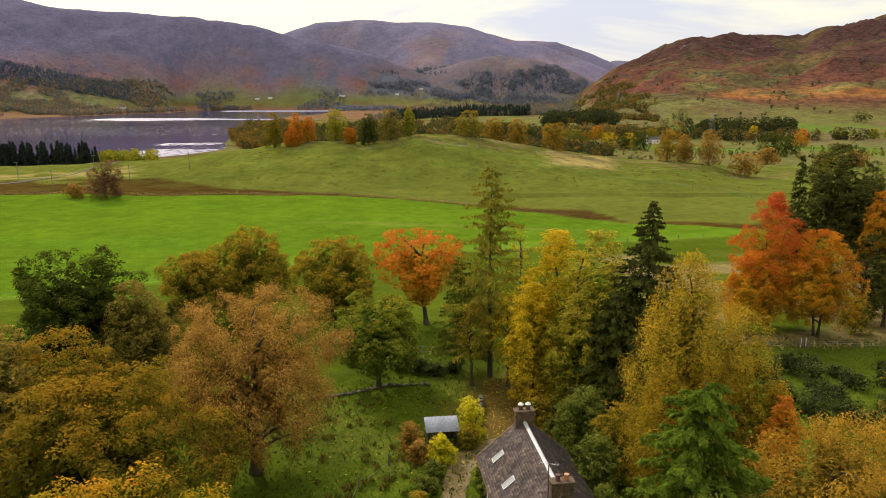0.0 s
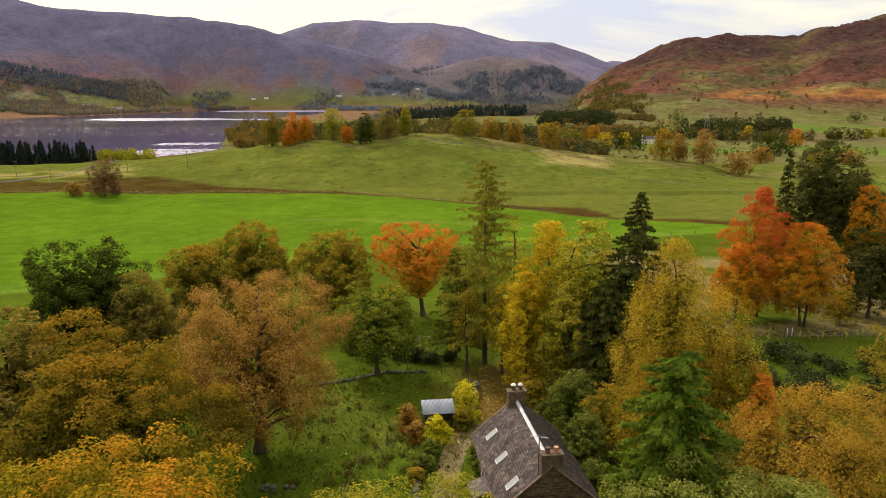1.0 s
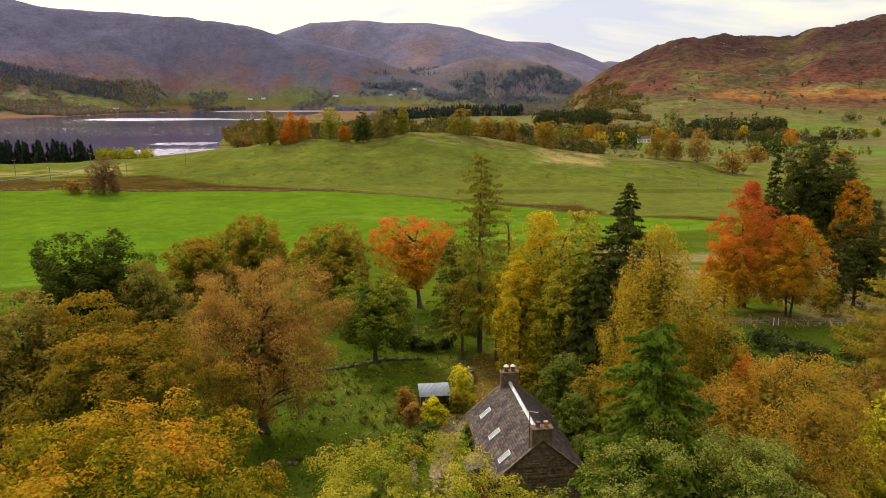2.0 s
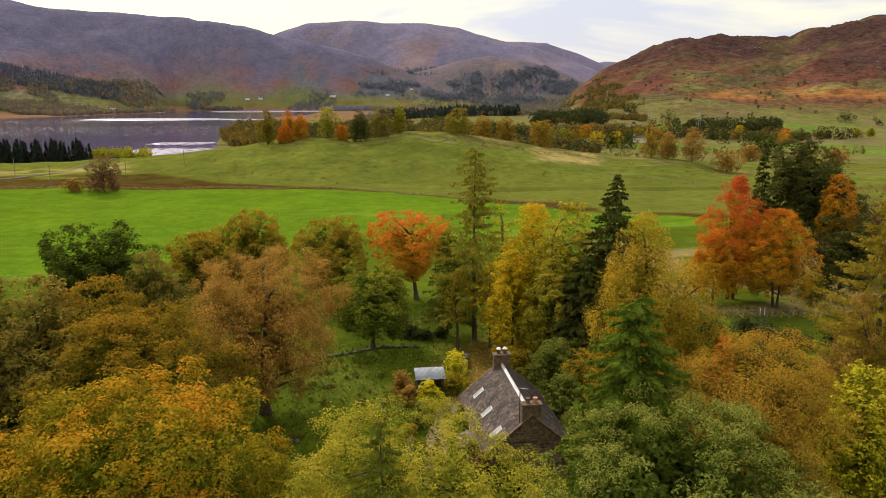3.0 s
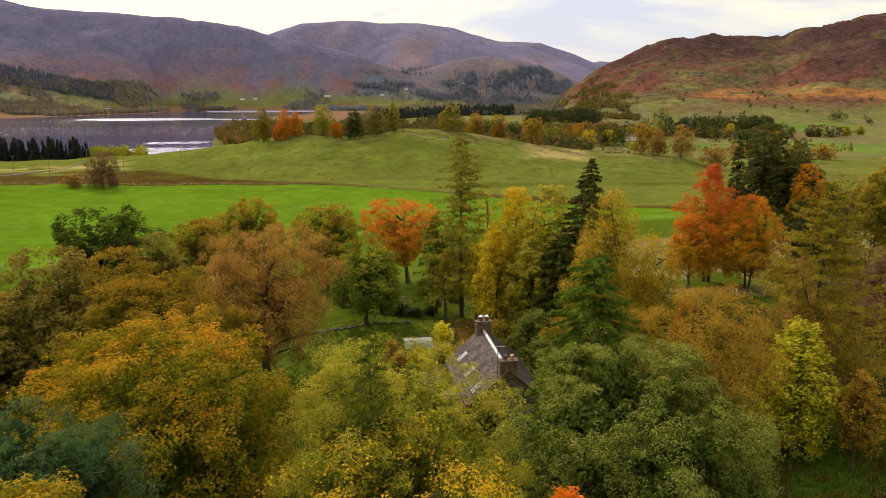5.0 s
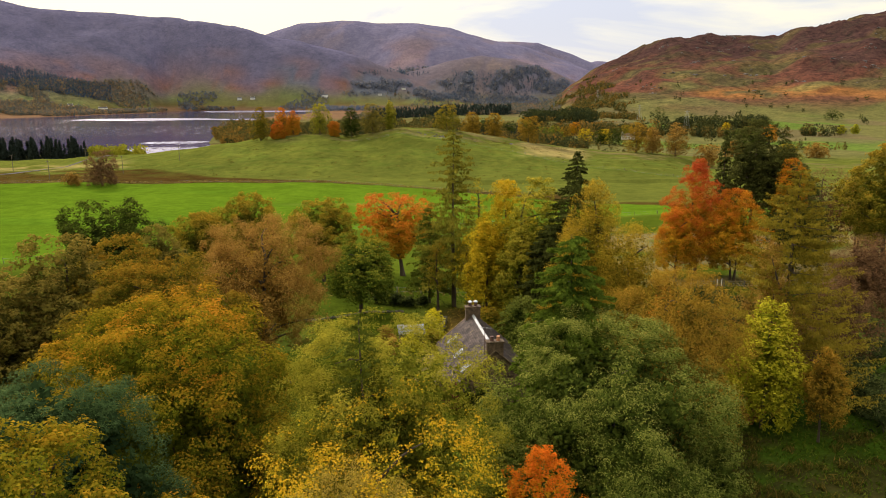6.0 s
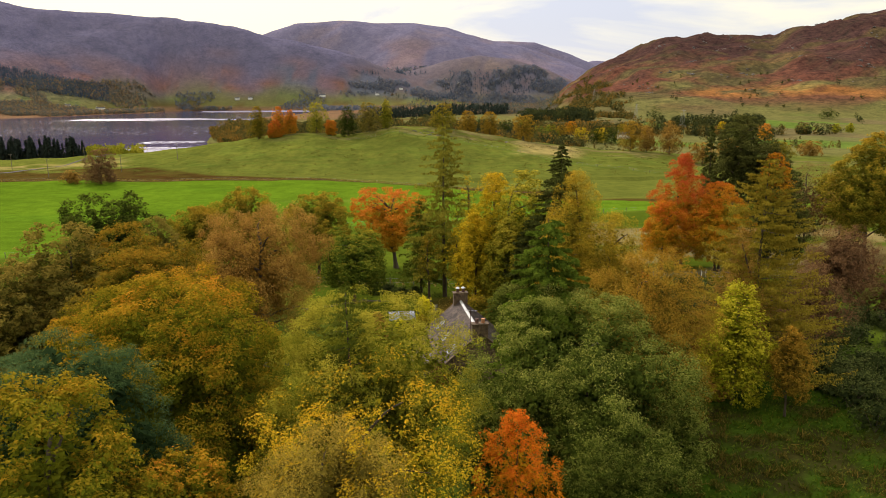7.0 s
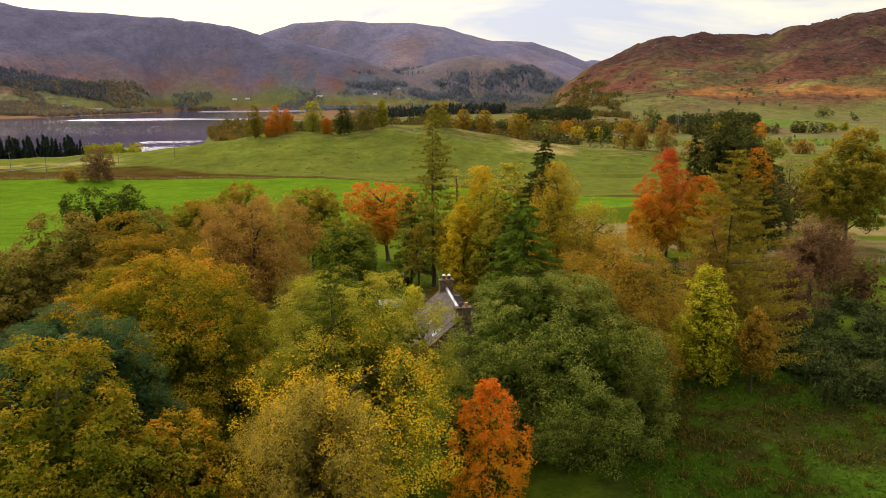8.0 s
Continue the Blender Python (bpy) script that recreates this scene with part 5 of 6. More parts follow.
broadleaf("aspen", 12.2, 78.0, 20.2, 5.2, YELLOW, "tall yellow aspen above leaf litter", seed=138, count=9000, size=0.32, aspect=0.7, shape="oval", base=0.14, stems=2, loose=0.5, inside=0.5)
broadleaf("aspen", 15.8, 73.0, 20.8, 5.0, YELLOW_GREEN, "tall yellow-green aspen above leaf litter", seed=139, count=9000, size=0.32, aspect=0.7, shape="oval", base=0.14, stems=2, inside=0.5)
broadleaf("aspen", 9.0, 74.0, 14.8, 3.4, YELLOW, "bright yellow aspen above leaf litter", seed=140, count=6000, size=0.32, aspect=0.7, shape="oval", base=0.1, stems=2, loose=0.5, inside=0.5)
broadleaf("aspen", 13.2, 70.0, 14.6, 3.8, YELLOW_GREEN, "yellow-green aspen above leaf litter", seed=141, count=7500, size=0.32, aspect=0.7, shape="oval", base=0.08, stems=2, inside=0.5)
broadleaf("cherry", -3.6, 110.0, 15.9, 7.4, ORANGE, "orange cherry with spreading limbs", seed=142, count=8500, size=0.38, aspect=0.65, shape="fan", base=0.26, lobe=0.75, limbs=16, girth=1.4, lean=-1.6, inside=0.5, tall=0.55, outer=0.2, flat=0.5, uneven=1.2)
broadleaf("maple", -17.7, 105.0, 15.6, 7.2, OLIVE, "olive-gold maple in autumn leaf", seed=143, count=11000, size=0.4, shape="round", base=0.16, limbs=8, loose=0.5)
broadleaf("maple", -33.2, 115.0, 15.8, 8.6, OLIVE, "olive-gold maple in autumn leaf", seed=144, count=11000, size=0.42, shape="dome", base=0.14, loose=0.5)
broadleaf("maple", -39.5, 106.0, 13.1, 7.0, OLIVE, "olive-brown maple in autumn leaf", seed=145, count=9500, size=0.42, shape="dome", base=0.14, loose=0.5)
broadleaf("ash", -8.7, 79.5, 11.8, 6.2, GREEN_ASH, "green ash turning yellow at the edges", seed=146, count=10000, size=0.34, shape="round", lobe=0.85, flat=0.55, uneven=1.3, base=0.2, limbs=9, girth=1.3)
broadleaf("holm_oak", -44.9, 81.5, 17.2, 7.6, DARK_OAK, "dense dark green oak in leaf", seed=147, count=13000, size=0.42, shape="round", base=0.1)
broadleaf("willow", -37.0, 79.0, 13.8, 5.4, GREY_GREEN, "grey-green willow at the field edge", seed=148, count=8500, size=0.38, aspect=0.4, shape="oval", base=0.1)
broadleaf("birch", -18.1, 58.5, 17.9, 8.6, BROWN_BIRCH, "large brown weeping birch on the meadow", seed=149, count=30000, size=0.25, aspect=0.45, shape="round", base=0.17, droop=0.28, loose=0.5, girth=1.5, inside=0.5, limbs=14, lobe=0.85, uneven=1.25)
broadleaf("oak", -25.0, 44.0, 15.6, 9.2, GOLD_OAK, "spreading gold-brown oak in leaf", seed=150, count=24000, size=0.28, aspect=0.7, shape="dome", base=0.15)
broadleaf("oak", -29.0, 48.5, 17.3, 6, GOLD_OAK, "tall gold-brown oak in leaf", seed=151, count=9000, size=0.3, aspect=0.7, shape="oval", base=0.15)
broadleaf("oak", -34.5, 48.5, 17.2, 6.6, GREY_GREEN, "dull brown-green oak in leaf", seed=152, count=11000, size=0.38, aspect=0.7, shape="dome", base=0.12)
broadleaf("oak", -38.6, 43.0, 14.0, 5.8, GREY_GREEN, "dull brown-green oak in leaf", seed=153, count=9000, size=0.38, aspect=0.7, shape="dome", base=0.1)
bush("bush", 12.2, 62.0, 7.0, 3.6, HEDGE, "tall green garden shrub beside the cottage", seed=154, count=5000, size=0.3)
bush("bush", 15.0, 57.5, 7.2, 3.1, OLIVE, "olive garden shrub beside the cottage", seed=155, count=4500, size=0.3)
bush("bush", 12.0, 53.5, 6.2, 2.4, HEDGE, "green garden shrub beside the cottage", seed=156, count=3500, size=0.3)
bush("bush", 15.5, 65.0, 6.5, 3.4, HEDGE, "green garden shrub beside the cottage", seed=157, count=4500, size=0.3)
bush("bush", 1.9, 66.0, 4.6, 1.9, YELLOW_SHRUB, "bright yellow garden shrub beside the shed", seed=158, count=2600, size=0.2, category="shrub")
bush("bush", -1.2, 60.3, 3.0, 1.6, YELLOW_SHRUB, "yellow-green garden shrub beside the shed", seed=159, count=2200, size=0.2, category="shrub")
bush("bush", -4.1, 62.8, 3.3, 1.5, BROWN_BIRCH, "brown leafless shrub beside the shed", seed=160, count=1500, size=0.3, aspect=0.2, category="shrub")
broadleaf("hawthorn", -134.3, 280.0, 15.0, 8.0, PURPLE_BIRCH, "bare brown hawthorn standing in the pasture", seed=161, count=15000, inside=0.4, loose=0.6, limbs=12, size=0.5, aspect=0.3, shape="dome", base=0.05, stems=3, girth=0.8)
bush("bush", -146.0, 278.0, 6.0, 4.6, BROWN_BIRCH, "rust-brown bush in the pasture", seed=162, count=900, size=0.6)

# undergrowth between the trees
for k, (x, y, h, r, leaf, label) in enumerate((
        (-33, 71, 5.5, 3.2, OLIVE, "olive undergrowth below the oaks"), (-28.5, 73, 4.5, 2.8, GREY_GREEN, "grey-green undergrowth below the oaks"), (-40, 68, 6.0, 3.4, OLIVE, "olive undergrowth below the oaks"), (-44, 61, 7.0, 3.8, GREY_GREEN, "grey-green undergrowth below the oaks"),
        (-30, 60, 5.0, 3.0, OLIVE, "olive undergrowth below the oaks"), (-27, 35, 7.0, 4.0, OLIVE, "olive undergrowth below the maples"), (-10, 17, 5.5, 3.2, OLIVE, "olive undergrowth below the maples"), (-20, 19, 7.0, 4.0, GREY_GREEN, "grey-green undergrowth below the maples"), (-7.5, 20, 5.0, 2.8, HEDGE, "green undergrowth below the willow"),
        (-24, 92, 4.0, 3.0, OLIVE, "olive scrub beside the pasture"), (-44, 98, 5.0, 3.5, OLIVE, "olive scrub beside the pasture"), (9, 68, 4.0, 2.2, OLIVE, "olive shrub below the aspens"), (20, 64, 6.5, 3.2, HEDGE, "green shrub below the spruce"), (19, 60, 7.0, 3.0, OLIVE, "olive shrub below the birches"), (24, 62, 6.5, 3.0, GREY_GREEN, "grey-green shrub below the birches"),
        (28, 47, 6.0, 3.0, TAN_WILLOW, "tan shrub below the birches"), (32, 52, 6.0, 3.2, BROWN_BIRCH, "brown shrub below the larch"), (38, 51, 7.0, 3.4, PURPLE_BIRCH, "bare brown shrub below the larch"), (43, 50, 6.5, 3.2, PURPLE_BIRCH, "bare brown shrub below the larch"), (30, 40, 3.0, 2.0, BROWN_BIRCH, "brown bracken below the sycamore"),
        (52, 66, 8.0, 3.6, PURPLE_BIRCH, "bare brown thicket above the gorse"), (66, 68, 8.0, 3.6, PURPLE_BIRCH, "bare brown thicket above the gorse"), (72, 84, 9.0, 4.0, PURPLE_BIRCH, "bare brown thicket above the gorse"), (80, 100, 9.0, 4.2, PURPLE_BIRCH, "bare brown thicket by the beeches"), (63, 104, 6.0, 3.0, OLIVE, "olive scrub below the pines"))):
    bush("bush", x, y, h, r, leaf, label, seed=700 + k, count=2100, size=0.32, aspect=0.3 if leaf is PURPLE_BIRCH else 0.55, category="undergrowth")
for k, (x, y, h, r) in enumerate(((10.5, 24.5, 4.5, 2.6), (14.5, 22.8, 4.2, 2.6), (18.5, 24.0, 4.6, 2.6), (21.8, 26.5, 5.0, 2.6), (8.8, 27.5, 5.0, 2.6))):
    bush("bush", x, y, h, r, BIG_GREEN, "low green sallow growth round the large one", seed=760 + k, count=3200, size=0.3)

# thin half-bare trees beside the tall larch
broadleaf("birch", 8.6, 86.0, 19.5, 2.4, YELLOW, "thin birch with a few yellow leaves", seed=780, count=700, size=0.34, shape="oval", base=0.25, loose=1.0, inside=0.0, limbs=9)
broadleaf("birch", 2.6, 81.0, 11.0, 2.2, OLIVE, "thin dark alder beside the wall", seed=781, count=700, size=0.34, shape="oval", base=0.35, loose=0.8, inside=0.0, limbs=8)
broadleaf("birch", 7.0, 80.5, 12.0, 2.2, YELLOW, "thin birch with a few yellow leaves", seed=782, count=900, size=0.34, shape="oval", base=0.3, loose=0.8, inside=0.0, limbs=8)
broadleaf("rowan", -28.5, 98.0, 7.0, 2.6, TAN_WILLOW, "small tan tree beside the pasture", seed=783, count=2200, size=0.34, shape="dome", base=0.15)
conifer("spruce", -36.5, 88.0, 9.0, 2.0, SPRUCE, "small dark conifer among the trees", seed=784, step=0.5, spokes=7, sprays=12, size=0.5)

# ---- knoll, valley and far woods ----
KNOLL_TREES = [
    (-0.238, 388, 19, 6.0, GOLD_OAK, "tall gold and green tree on the grassy knoll", "oval"),
    (-0.206, 392, 17, 5.0, ORANGE, "orange autumn tree on the grassy knoll", "oval"),
    (-0.213, 382, 10, 4.5, RED_BEECH, "small red tree on the grassy knoll", "dome"),
    (-0.19, 394, 14, 4.5, ORANGE, "orange autumn tree on the grassy knoll", "dome"),
    (-0.152, 394, 18, 7.5, YELLOW_GREEN, "pale green tree on the grassy knoll", "round"),
    (-0.131, 390, 9, 4.0, ORANGE, "small orange tree on the grassy knoll", "round"),
    (-0.106, 388, 17, 6.0, DARK_OAK, "dark pine-like tree on the grassy knoll", "oval"),
    (-0.075, 388, 17, 8.0, GREY_GREEN, "thin tan and green tree on the knoll", "round"),
    (-0.05, 390, 17, 4.0, YELLOW_GREEN, "narrow yellow-green tree on the knoll", "oval"),
    (0.033, 396, 15, 8.0, OLIVE, "rounded olive tree on the knoll crest", "dome"),
    (0.07, 420, 15, 7.0, TAN_WILLOW, "tan autumn tree behind the knoll", "dome"),
    (0.102, 415, 15, 6.0, TAN_WILLOW, "tan autumn tree behind the knoll", "dome"),
    (0.153, 402, 16, 8.0, TAN_WILLOW, "copper-tan tree on the knoll slope", "round"),
    (0.313, 398, 18, 8.5, TAN_WILLOW, "orange-tan tree on the grassy slope", "round"),
    (0.337, 405, 16, 6.0, BROWN_BIRCH, "brown thin tree on the grassy slope", "oval"),
    (0.372, 398, 20, 8.0, BROWN_BIRCH, "tan tree on the grassy slope", "oval"),
    (0.424, 385, 13, 9.0, BROWN_BIRCH, "rust-brown thicket on the slope", "dome"),
    (0.455, 480, 12, 8.0, BROWN_BIRCH, "rust-brown thicket on the slope", "dome"),
    (0.462, 580, 19, 14.0, DARK_OAK, "broad dark green tree in the valley", "dome"),
    (0.482, 600, 16, 11.0, DARK_OAK, "broad dark green tree in the valley", "dome"),
    (0.5, 720, 19, 9.0, ORANGE, "orange autumn tree in the valley", "dome"),
    (0.54, 430, 12, 9.0, OLIVE, "olive thicket on the slope", "dome"),
    (0.58, 470, 11, 9.0, BROWN_BIRCH, "brown thicket on the slope", "dome"),
    (0.231, 700, 17, 9.0, YELLOW, "bright yellow tree in the valley", "round"),
    (0.26, 720, 16, 8.0, YELLOW, "gold tree in the valley", "dome"),
    (0.253, 690, 16, 9.0, DARK_OAK, "dark green tree in the valley", "dome"),
    (0.276, 690, 18, 10.0, DARK_OAK, "dark green tree in the valley", "round"),
    (0.17, 720, 17, 8.0, HEDGE, "bright green tree in the valley", "round"),
    (0.185, 740, 18, 10.0, GREEN_ASH, "green tree in the valley", "dome"),
    (0.12, 760, 18, 11.0, DARK_OAK, "dark green tree in the valley", "dome"),
    (0.145, 800, 17, 10.0, GREEN_ASH, "green tree in the valley", "dome"),
    (0.085, 800, 18, 10.0, DARK_OAK, "dark green tree in the valley", "round"),
    (0.2, 760, 15, 8.0, TAN_WILLOW, "tan autumn tree in the valley", "round"),
    (0.215, 800, 16, 8.0, ORANGE_BEECH, "orange autumn tree in the valley", "dome"),
    (0.29, 780, 16, 8.0, OLIVE, "olive tree in the valley", "dome"),
    (0.3, 860, 15, 8.0, GREY_GREEN, "grey-green tree in the valley", "dome"),
    (0.33, 1270, 28, 15.0, DARK_OAK, "dark pine clump standing on the moor", "dome"),
    (0.581, 1270, 21, 18.0, DARK_OAK, "dark tree standing on the moor", "dome"),
    (0.432, 900, 14, 7.0, YELLOW, "gold tree in the valley", "dome"),
    (0.6, 880, 12, 6.0, LIME, "pale yellow tree in the valley", "dome"),
    (0.62, 900, 13, 6.0, LIME, "pale yellow tree in the valley", "dome"),
    (0.0, 520, 13, 6.0, OLIVE, "olive tree behind the knoll", "dome"),
    (-0.03, 640, 16, 9.0, ORANGE_BEECH, "orange autumn tree in the valley", "dome"),
    (-0.015, 660, 16, 9.0, TAN_WILLOW, "tan autumn tree in the valley", "dome"),
    (-0.045, 700, 16, 9.0, OLIVE, "olive tree in the valley", "dome"),
    (0.055, 700, 15, 8.0, GOLD_OAK, "gold tree in the valley", "dome"),
]
for k, (s, y, height, radius, leaf, label, shape) in enumerate(KNOLL_TREES):
    near = y < 450
    broadleaf("tree", s * y, y, height, radius, leaf, label, seed=300 + k, count=6500 if near else 2200, size=0.48 if near else 0.85, aspect=0.75, shape=shape, base=0.05, limbs=3, flat=0.8, group="trees of the valley", stems=1)


def wood(name, label, mat, count, s_range, y_range, height, seed, peaked=False, pieces=16, patchy=0.0, tone=(0.1, 0.9), keep=None):
    """A stand of far trees, drawn as leafy crowns on the ground."""
    rng = np.random.RandomState(seed)
    s = rng.uniform(*s_range, count * 3)
    y = np.exp(rng.uniform(math.log(y_range[0]), math.log(y_range[1]), count * 3))
    x = s * y
    z = land(x, y)
    ok = z > LAKE_LEVEL + 0.8
    if patchy:
        ok &= waves(x, y, patchy, seed + 1) > 0.05
    if keep is not None:
        ok &= keep(s, y, z)
    x, y, z = x[ok][:count], y[ok][:count], z[ok][:count]
    n = len(x)
    h = height * (0.55 + 0.8 * rng.rand(n))
    u = rng.rand(n, pieces)
    d = rng.normal(size=(n, pieces, 3))
    d /= np.linalg.norm(d, axis=2)[..., None]
    if peaked:
        env = (1 - u) ** 0.8 * 0.2 + 0.02
    else:
        env = np.sqrt(np.maximum(0.05, 1 - ((u - 0.5) / 0.62) ** 2)) * (0.36 + 0.12 * rng.rand(n)[:, None])
    p = np.stack([x[:, None] + d[..., 0] * env * h[:, None], y[:, None] + d[..., 1] * env * h[:, None], z[:, None] + h[:, None] * (0.05 + 0.9 * u)], -1).reshape(-1, 3)
    face = d.reshape(-1, 3) + rng.normal(size=(n * pieces, 3)) * 0.4 + np.array([0, -0.3, 0.4])
    along = np.tile([0, 0, 1.0], (n * pieces, 1)) + rng.normal(size=(n * pieces, 3)) * (0.25 if peaked else 0.8)
    k = min(1.0, math.sqrt(16 / pieces))
    v, f = leaves(rng, p, face, height * k * (0.36 if peaked else 0.4), height * k * (0.18 if peaked else 0.3), along)
    turn = tone[0] + (tone[1] - tone[0]) * np.clip(np.repeat(rng.rand(n), pieces) * 0.75 + 0.25 * rng.rand(n * pieces), 0, 1)
    put(name, mesh_of(name, v, f, mat, np.repeat(turn, 3)), None, label, "woodland", kind="stuff")


def row_of_conifers():
    """The dark plantation by the near shore, tree by tree."""
    rng = np.random.RandomState(77)
    first = conifer("spruce", -0.612 * 500, 500, 15.5, 3.4, FAR_CONIFER, "dark spruce in a lochside plantation", seed=71, step=0.95, spokes=6, sprays=3, size=1.5, group="spruces of the plantation")
    for k in range(110):
        s, y = rng.uniform(-0.66, -0.487), rng.uniform(486, 540)
        x = s * y
        g = rng.uniform(0.75, 1.12) * (1.0 if s < -0.5 else 0.8)
        copy_thing(first, pose(x, y, float(land(x, y)) - 0.1, 0, 0, rng.uniform(0, 360)) @ Matrix.Diagonal((g, g, g * rng.uniform(0.9, 1.1), 1)))


row_of_conifers()
wood("birch_scrub", "yellow-green birch scrub by the loch", YELLOW_GREEN, 110, (-0.48, -0.405), (500, 560), 10, 401, tone=(0.05, 0.75), pieces=60)
wood("peninsula_wood", "mixed autumn wood on the loch point", WOODS, 420, (-0.3, -0.18), (880, 1500), 13, 402, tone=(0.2, 0.95), pieces=40)
wood("peninsula_wood", "mixed autumn wood behind the knoll", WOODS, 520, (-0.19, 0.02), (820, 1400), 15, 403, tone=(0.1, 0.8), pieces=40)
wood("valley_wood", "mixed autumn trees in the valley", WOODS, 260, (0.02, 0.33), (800, 1300), 14, 404, tone=(0.1, 1.0), patchy=260, pieces=70)
wood("valley_wood", "mixed green and autumn trees behind the knoll", WOODS, 330, (-0.2, 0.24), (520, 840), 12, 440, tone=(0.0, 1.0), patchy=95, pieces=90)
wood("valley_wood", "dark green trees behind the knoll", FAR_CONIFER, 60, (-0.22, 0.2), (600, 900), 13, 441, tone=(0.3, 1.0), patchy=120, pieces=70)
wood("hedgerow", "mixed hedgerow trees between valley fields", WOODS, 150, (0.2, 0.6), (820, 860), 12, 442, tone=(0.0, 0.9), patchy=140, pieces=70)
wood("pine_wood", "dark pine wood in the valley", WOODS, 130, (0.14, 0.24), (1150, 1450), 20, 405, pieces=60, tone=(0.0, 0.4), patchy=130)
wood("spruce_belt", "dark spruce belt in the valley", FAR_CONIFER, 500, (-0.075, 0.12), (1690, 1850), 21, 406, peaked=True, pieces=16, tone=(0.2, 1.0))
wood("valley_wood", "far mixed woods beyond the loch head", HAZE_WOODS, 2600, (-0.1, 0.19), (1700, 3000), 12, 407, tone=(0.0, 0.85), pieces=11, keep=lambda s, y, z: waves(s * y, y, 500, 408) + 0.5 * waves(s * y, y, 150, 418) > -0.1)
wood("field_trees", "line of dark green trees along the fields", WOODS, 110, (0.335, 0.49), (1030, 1080), 16, 408, tone=(0.0, 0.5), pieces=60)
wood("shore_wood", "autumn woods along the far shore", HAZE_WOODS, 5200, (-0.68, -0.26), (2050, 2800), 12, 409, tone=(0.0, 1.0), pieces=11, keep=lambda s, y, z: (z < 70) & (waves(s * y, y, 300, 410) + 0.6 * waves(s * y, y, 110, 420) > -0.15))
wood("shore_wood", "autumn woods on the far lochside fields", HAZE_BLUE_WOODS, 1700, (-0.34, -0.02), (2550, 3300), 14, 410, patchy=350, tone=(0.0, 0.9), pieces=11, keep=lambda s, y, z: z < 25)
wood("plantation", "dark spruce plantation on the hillside", HAZE_BLUE_CONIFER, 4200, (-0.7, -0.43), (2350, 2850), 13, 411, peaked=True, pieces=7, tone=(0.0, 0.8), keep=lambda s, y, z: (z < 140 - (s + 0.61) * 480) & (z > 70 - (s + 0.61) * 420))
wood("hill_wood", "woods on the lower mountain, haze blue in their leaf colour", HAZE_BLUE_WOODS, 5600, (-0.2, 0.2), (3000, 3800), 15, 412, pieces=9, keep=lambda s, y, z: (z < np.where(s < -0.06, 60, 135)) & (waves(s * y, y, 420, 413) + 0.6 * waves(s * y, y, 140, 423) > -0.15 + z / 180))
wood("hill_wood", "dark woods on the lower mountain", HAZE_BLUE_CONIFER, 900, (-0.14, 0.16), (2950, 3450), 15, 413, patchy=430, pieces=9, peaked=True, keep=lambda s, y, z: z < 110)
wood("crag_wood", "sparse autumn birches on the moor slope", WOODS, 1500, (0.165, 0.3), (1300, 2200), 9, 414, tone=(0.2, 0.9), pieces=14, keep=lambda s, y, z: (z < 140) & (s < 0.3 - z / 1100) & (waves(s * y, y, 180, 415) + 0.6 * waves(s * y, y, 70, 425) > -0.1))
wood("moor_trees", "scattered dark trees on the moor", WOODS, 60, (0.28, 0.64), (1150, 1900), 10, 415, tone=(0.0, 0.5), patchy=160, pieces=30, keep=lambda s, y, z: z < 90)
wood("field_hedges", "low scrub along the valley fields", WOODS, 260, (0.2, 0.62), (520, 1000), 4, 416, tone=(0.1, 0.8), patchy=90, pieces=40)


def hill_rocks():
    """Grey outcrops on the crags of the moor hill and the crest of the knoll."""
    rng = np.random.RandomState(471)
    ico = bmesh.new()
    bmesh.ops.create_icosphere(ico, subdivisions=1, radius=1.0)
    base = np.array([v.co for v in ico.verts])
    tris = np.array([[v.index for v in f.verts] for f in ico.faces])
    ico.free()
    for name, label, tries, s0, s1, y0, y1, size, sink, least in (("crag_rocks", "grey rock outcrops on the heather hill", 6000, 0.2, 0.7, 1650, 2500, 3.2, 0.6, 0.72), ("knoll_rocks", "small grey rocks on the grassy knoll", 400, -0.02, 0.13, 372, 394, 0.55, 0.5, 0.35)):
        s, y = rng.uniform(s0, s1, tries), rng.uniform(y0, y1, tries)
        x = s * y
        ok = waves(x, y, 30 + size * 18, 473) > least
        x, y = x[ok], y[ok]
        n = len(x)
        r = size * (0.35 + rng.rand(n) ** 2)
        shape = base[None] * (1 + 0.35 * rng.normal(size=(n, len(base), 1))) * np.array([1.2, 0.8, 0.65])
        v = shape * r[:, None, None] + np.stack([x, y, land(x, y) + r * (0.5 - sink)], -1)[:, None]
        f = tris[None] + (np.arange(n) * len(base))[:, None, None]
        put(name, mesh_of(name, v.reshape(-1, 3), f.reshape(-1, 3), CRAG), None, label, "rocks", kind="stuff")


hill_rocks()


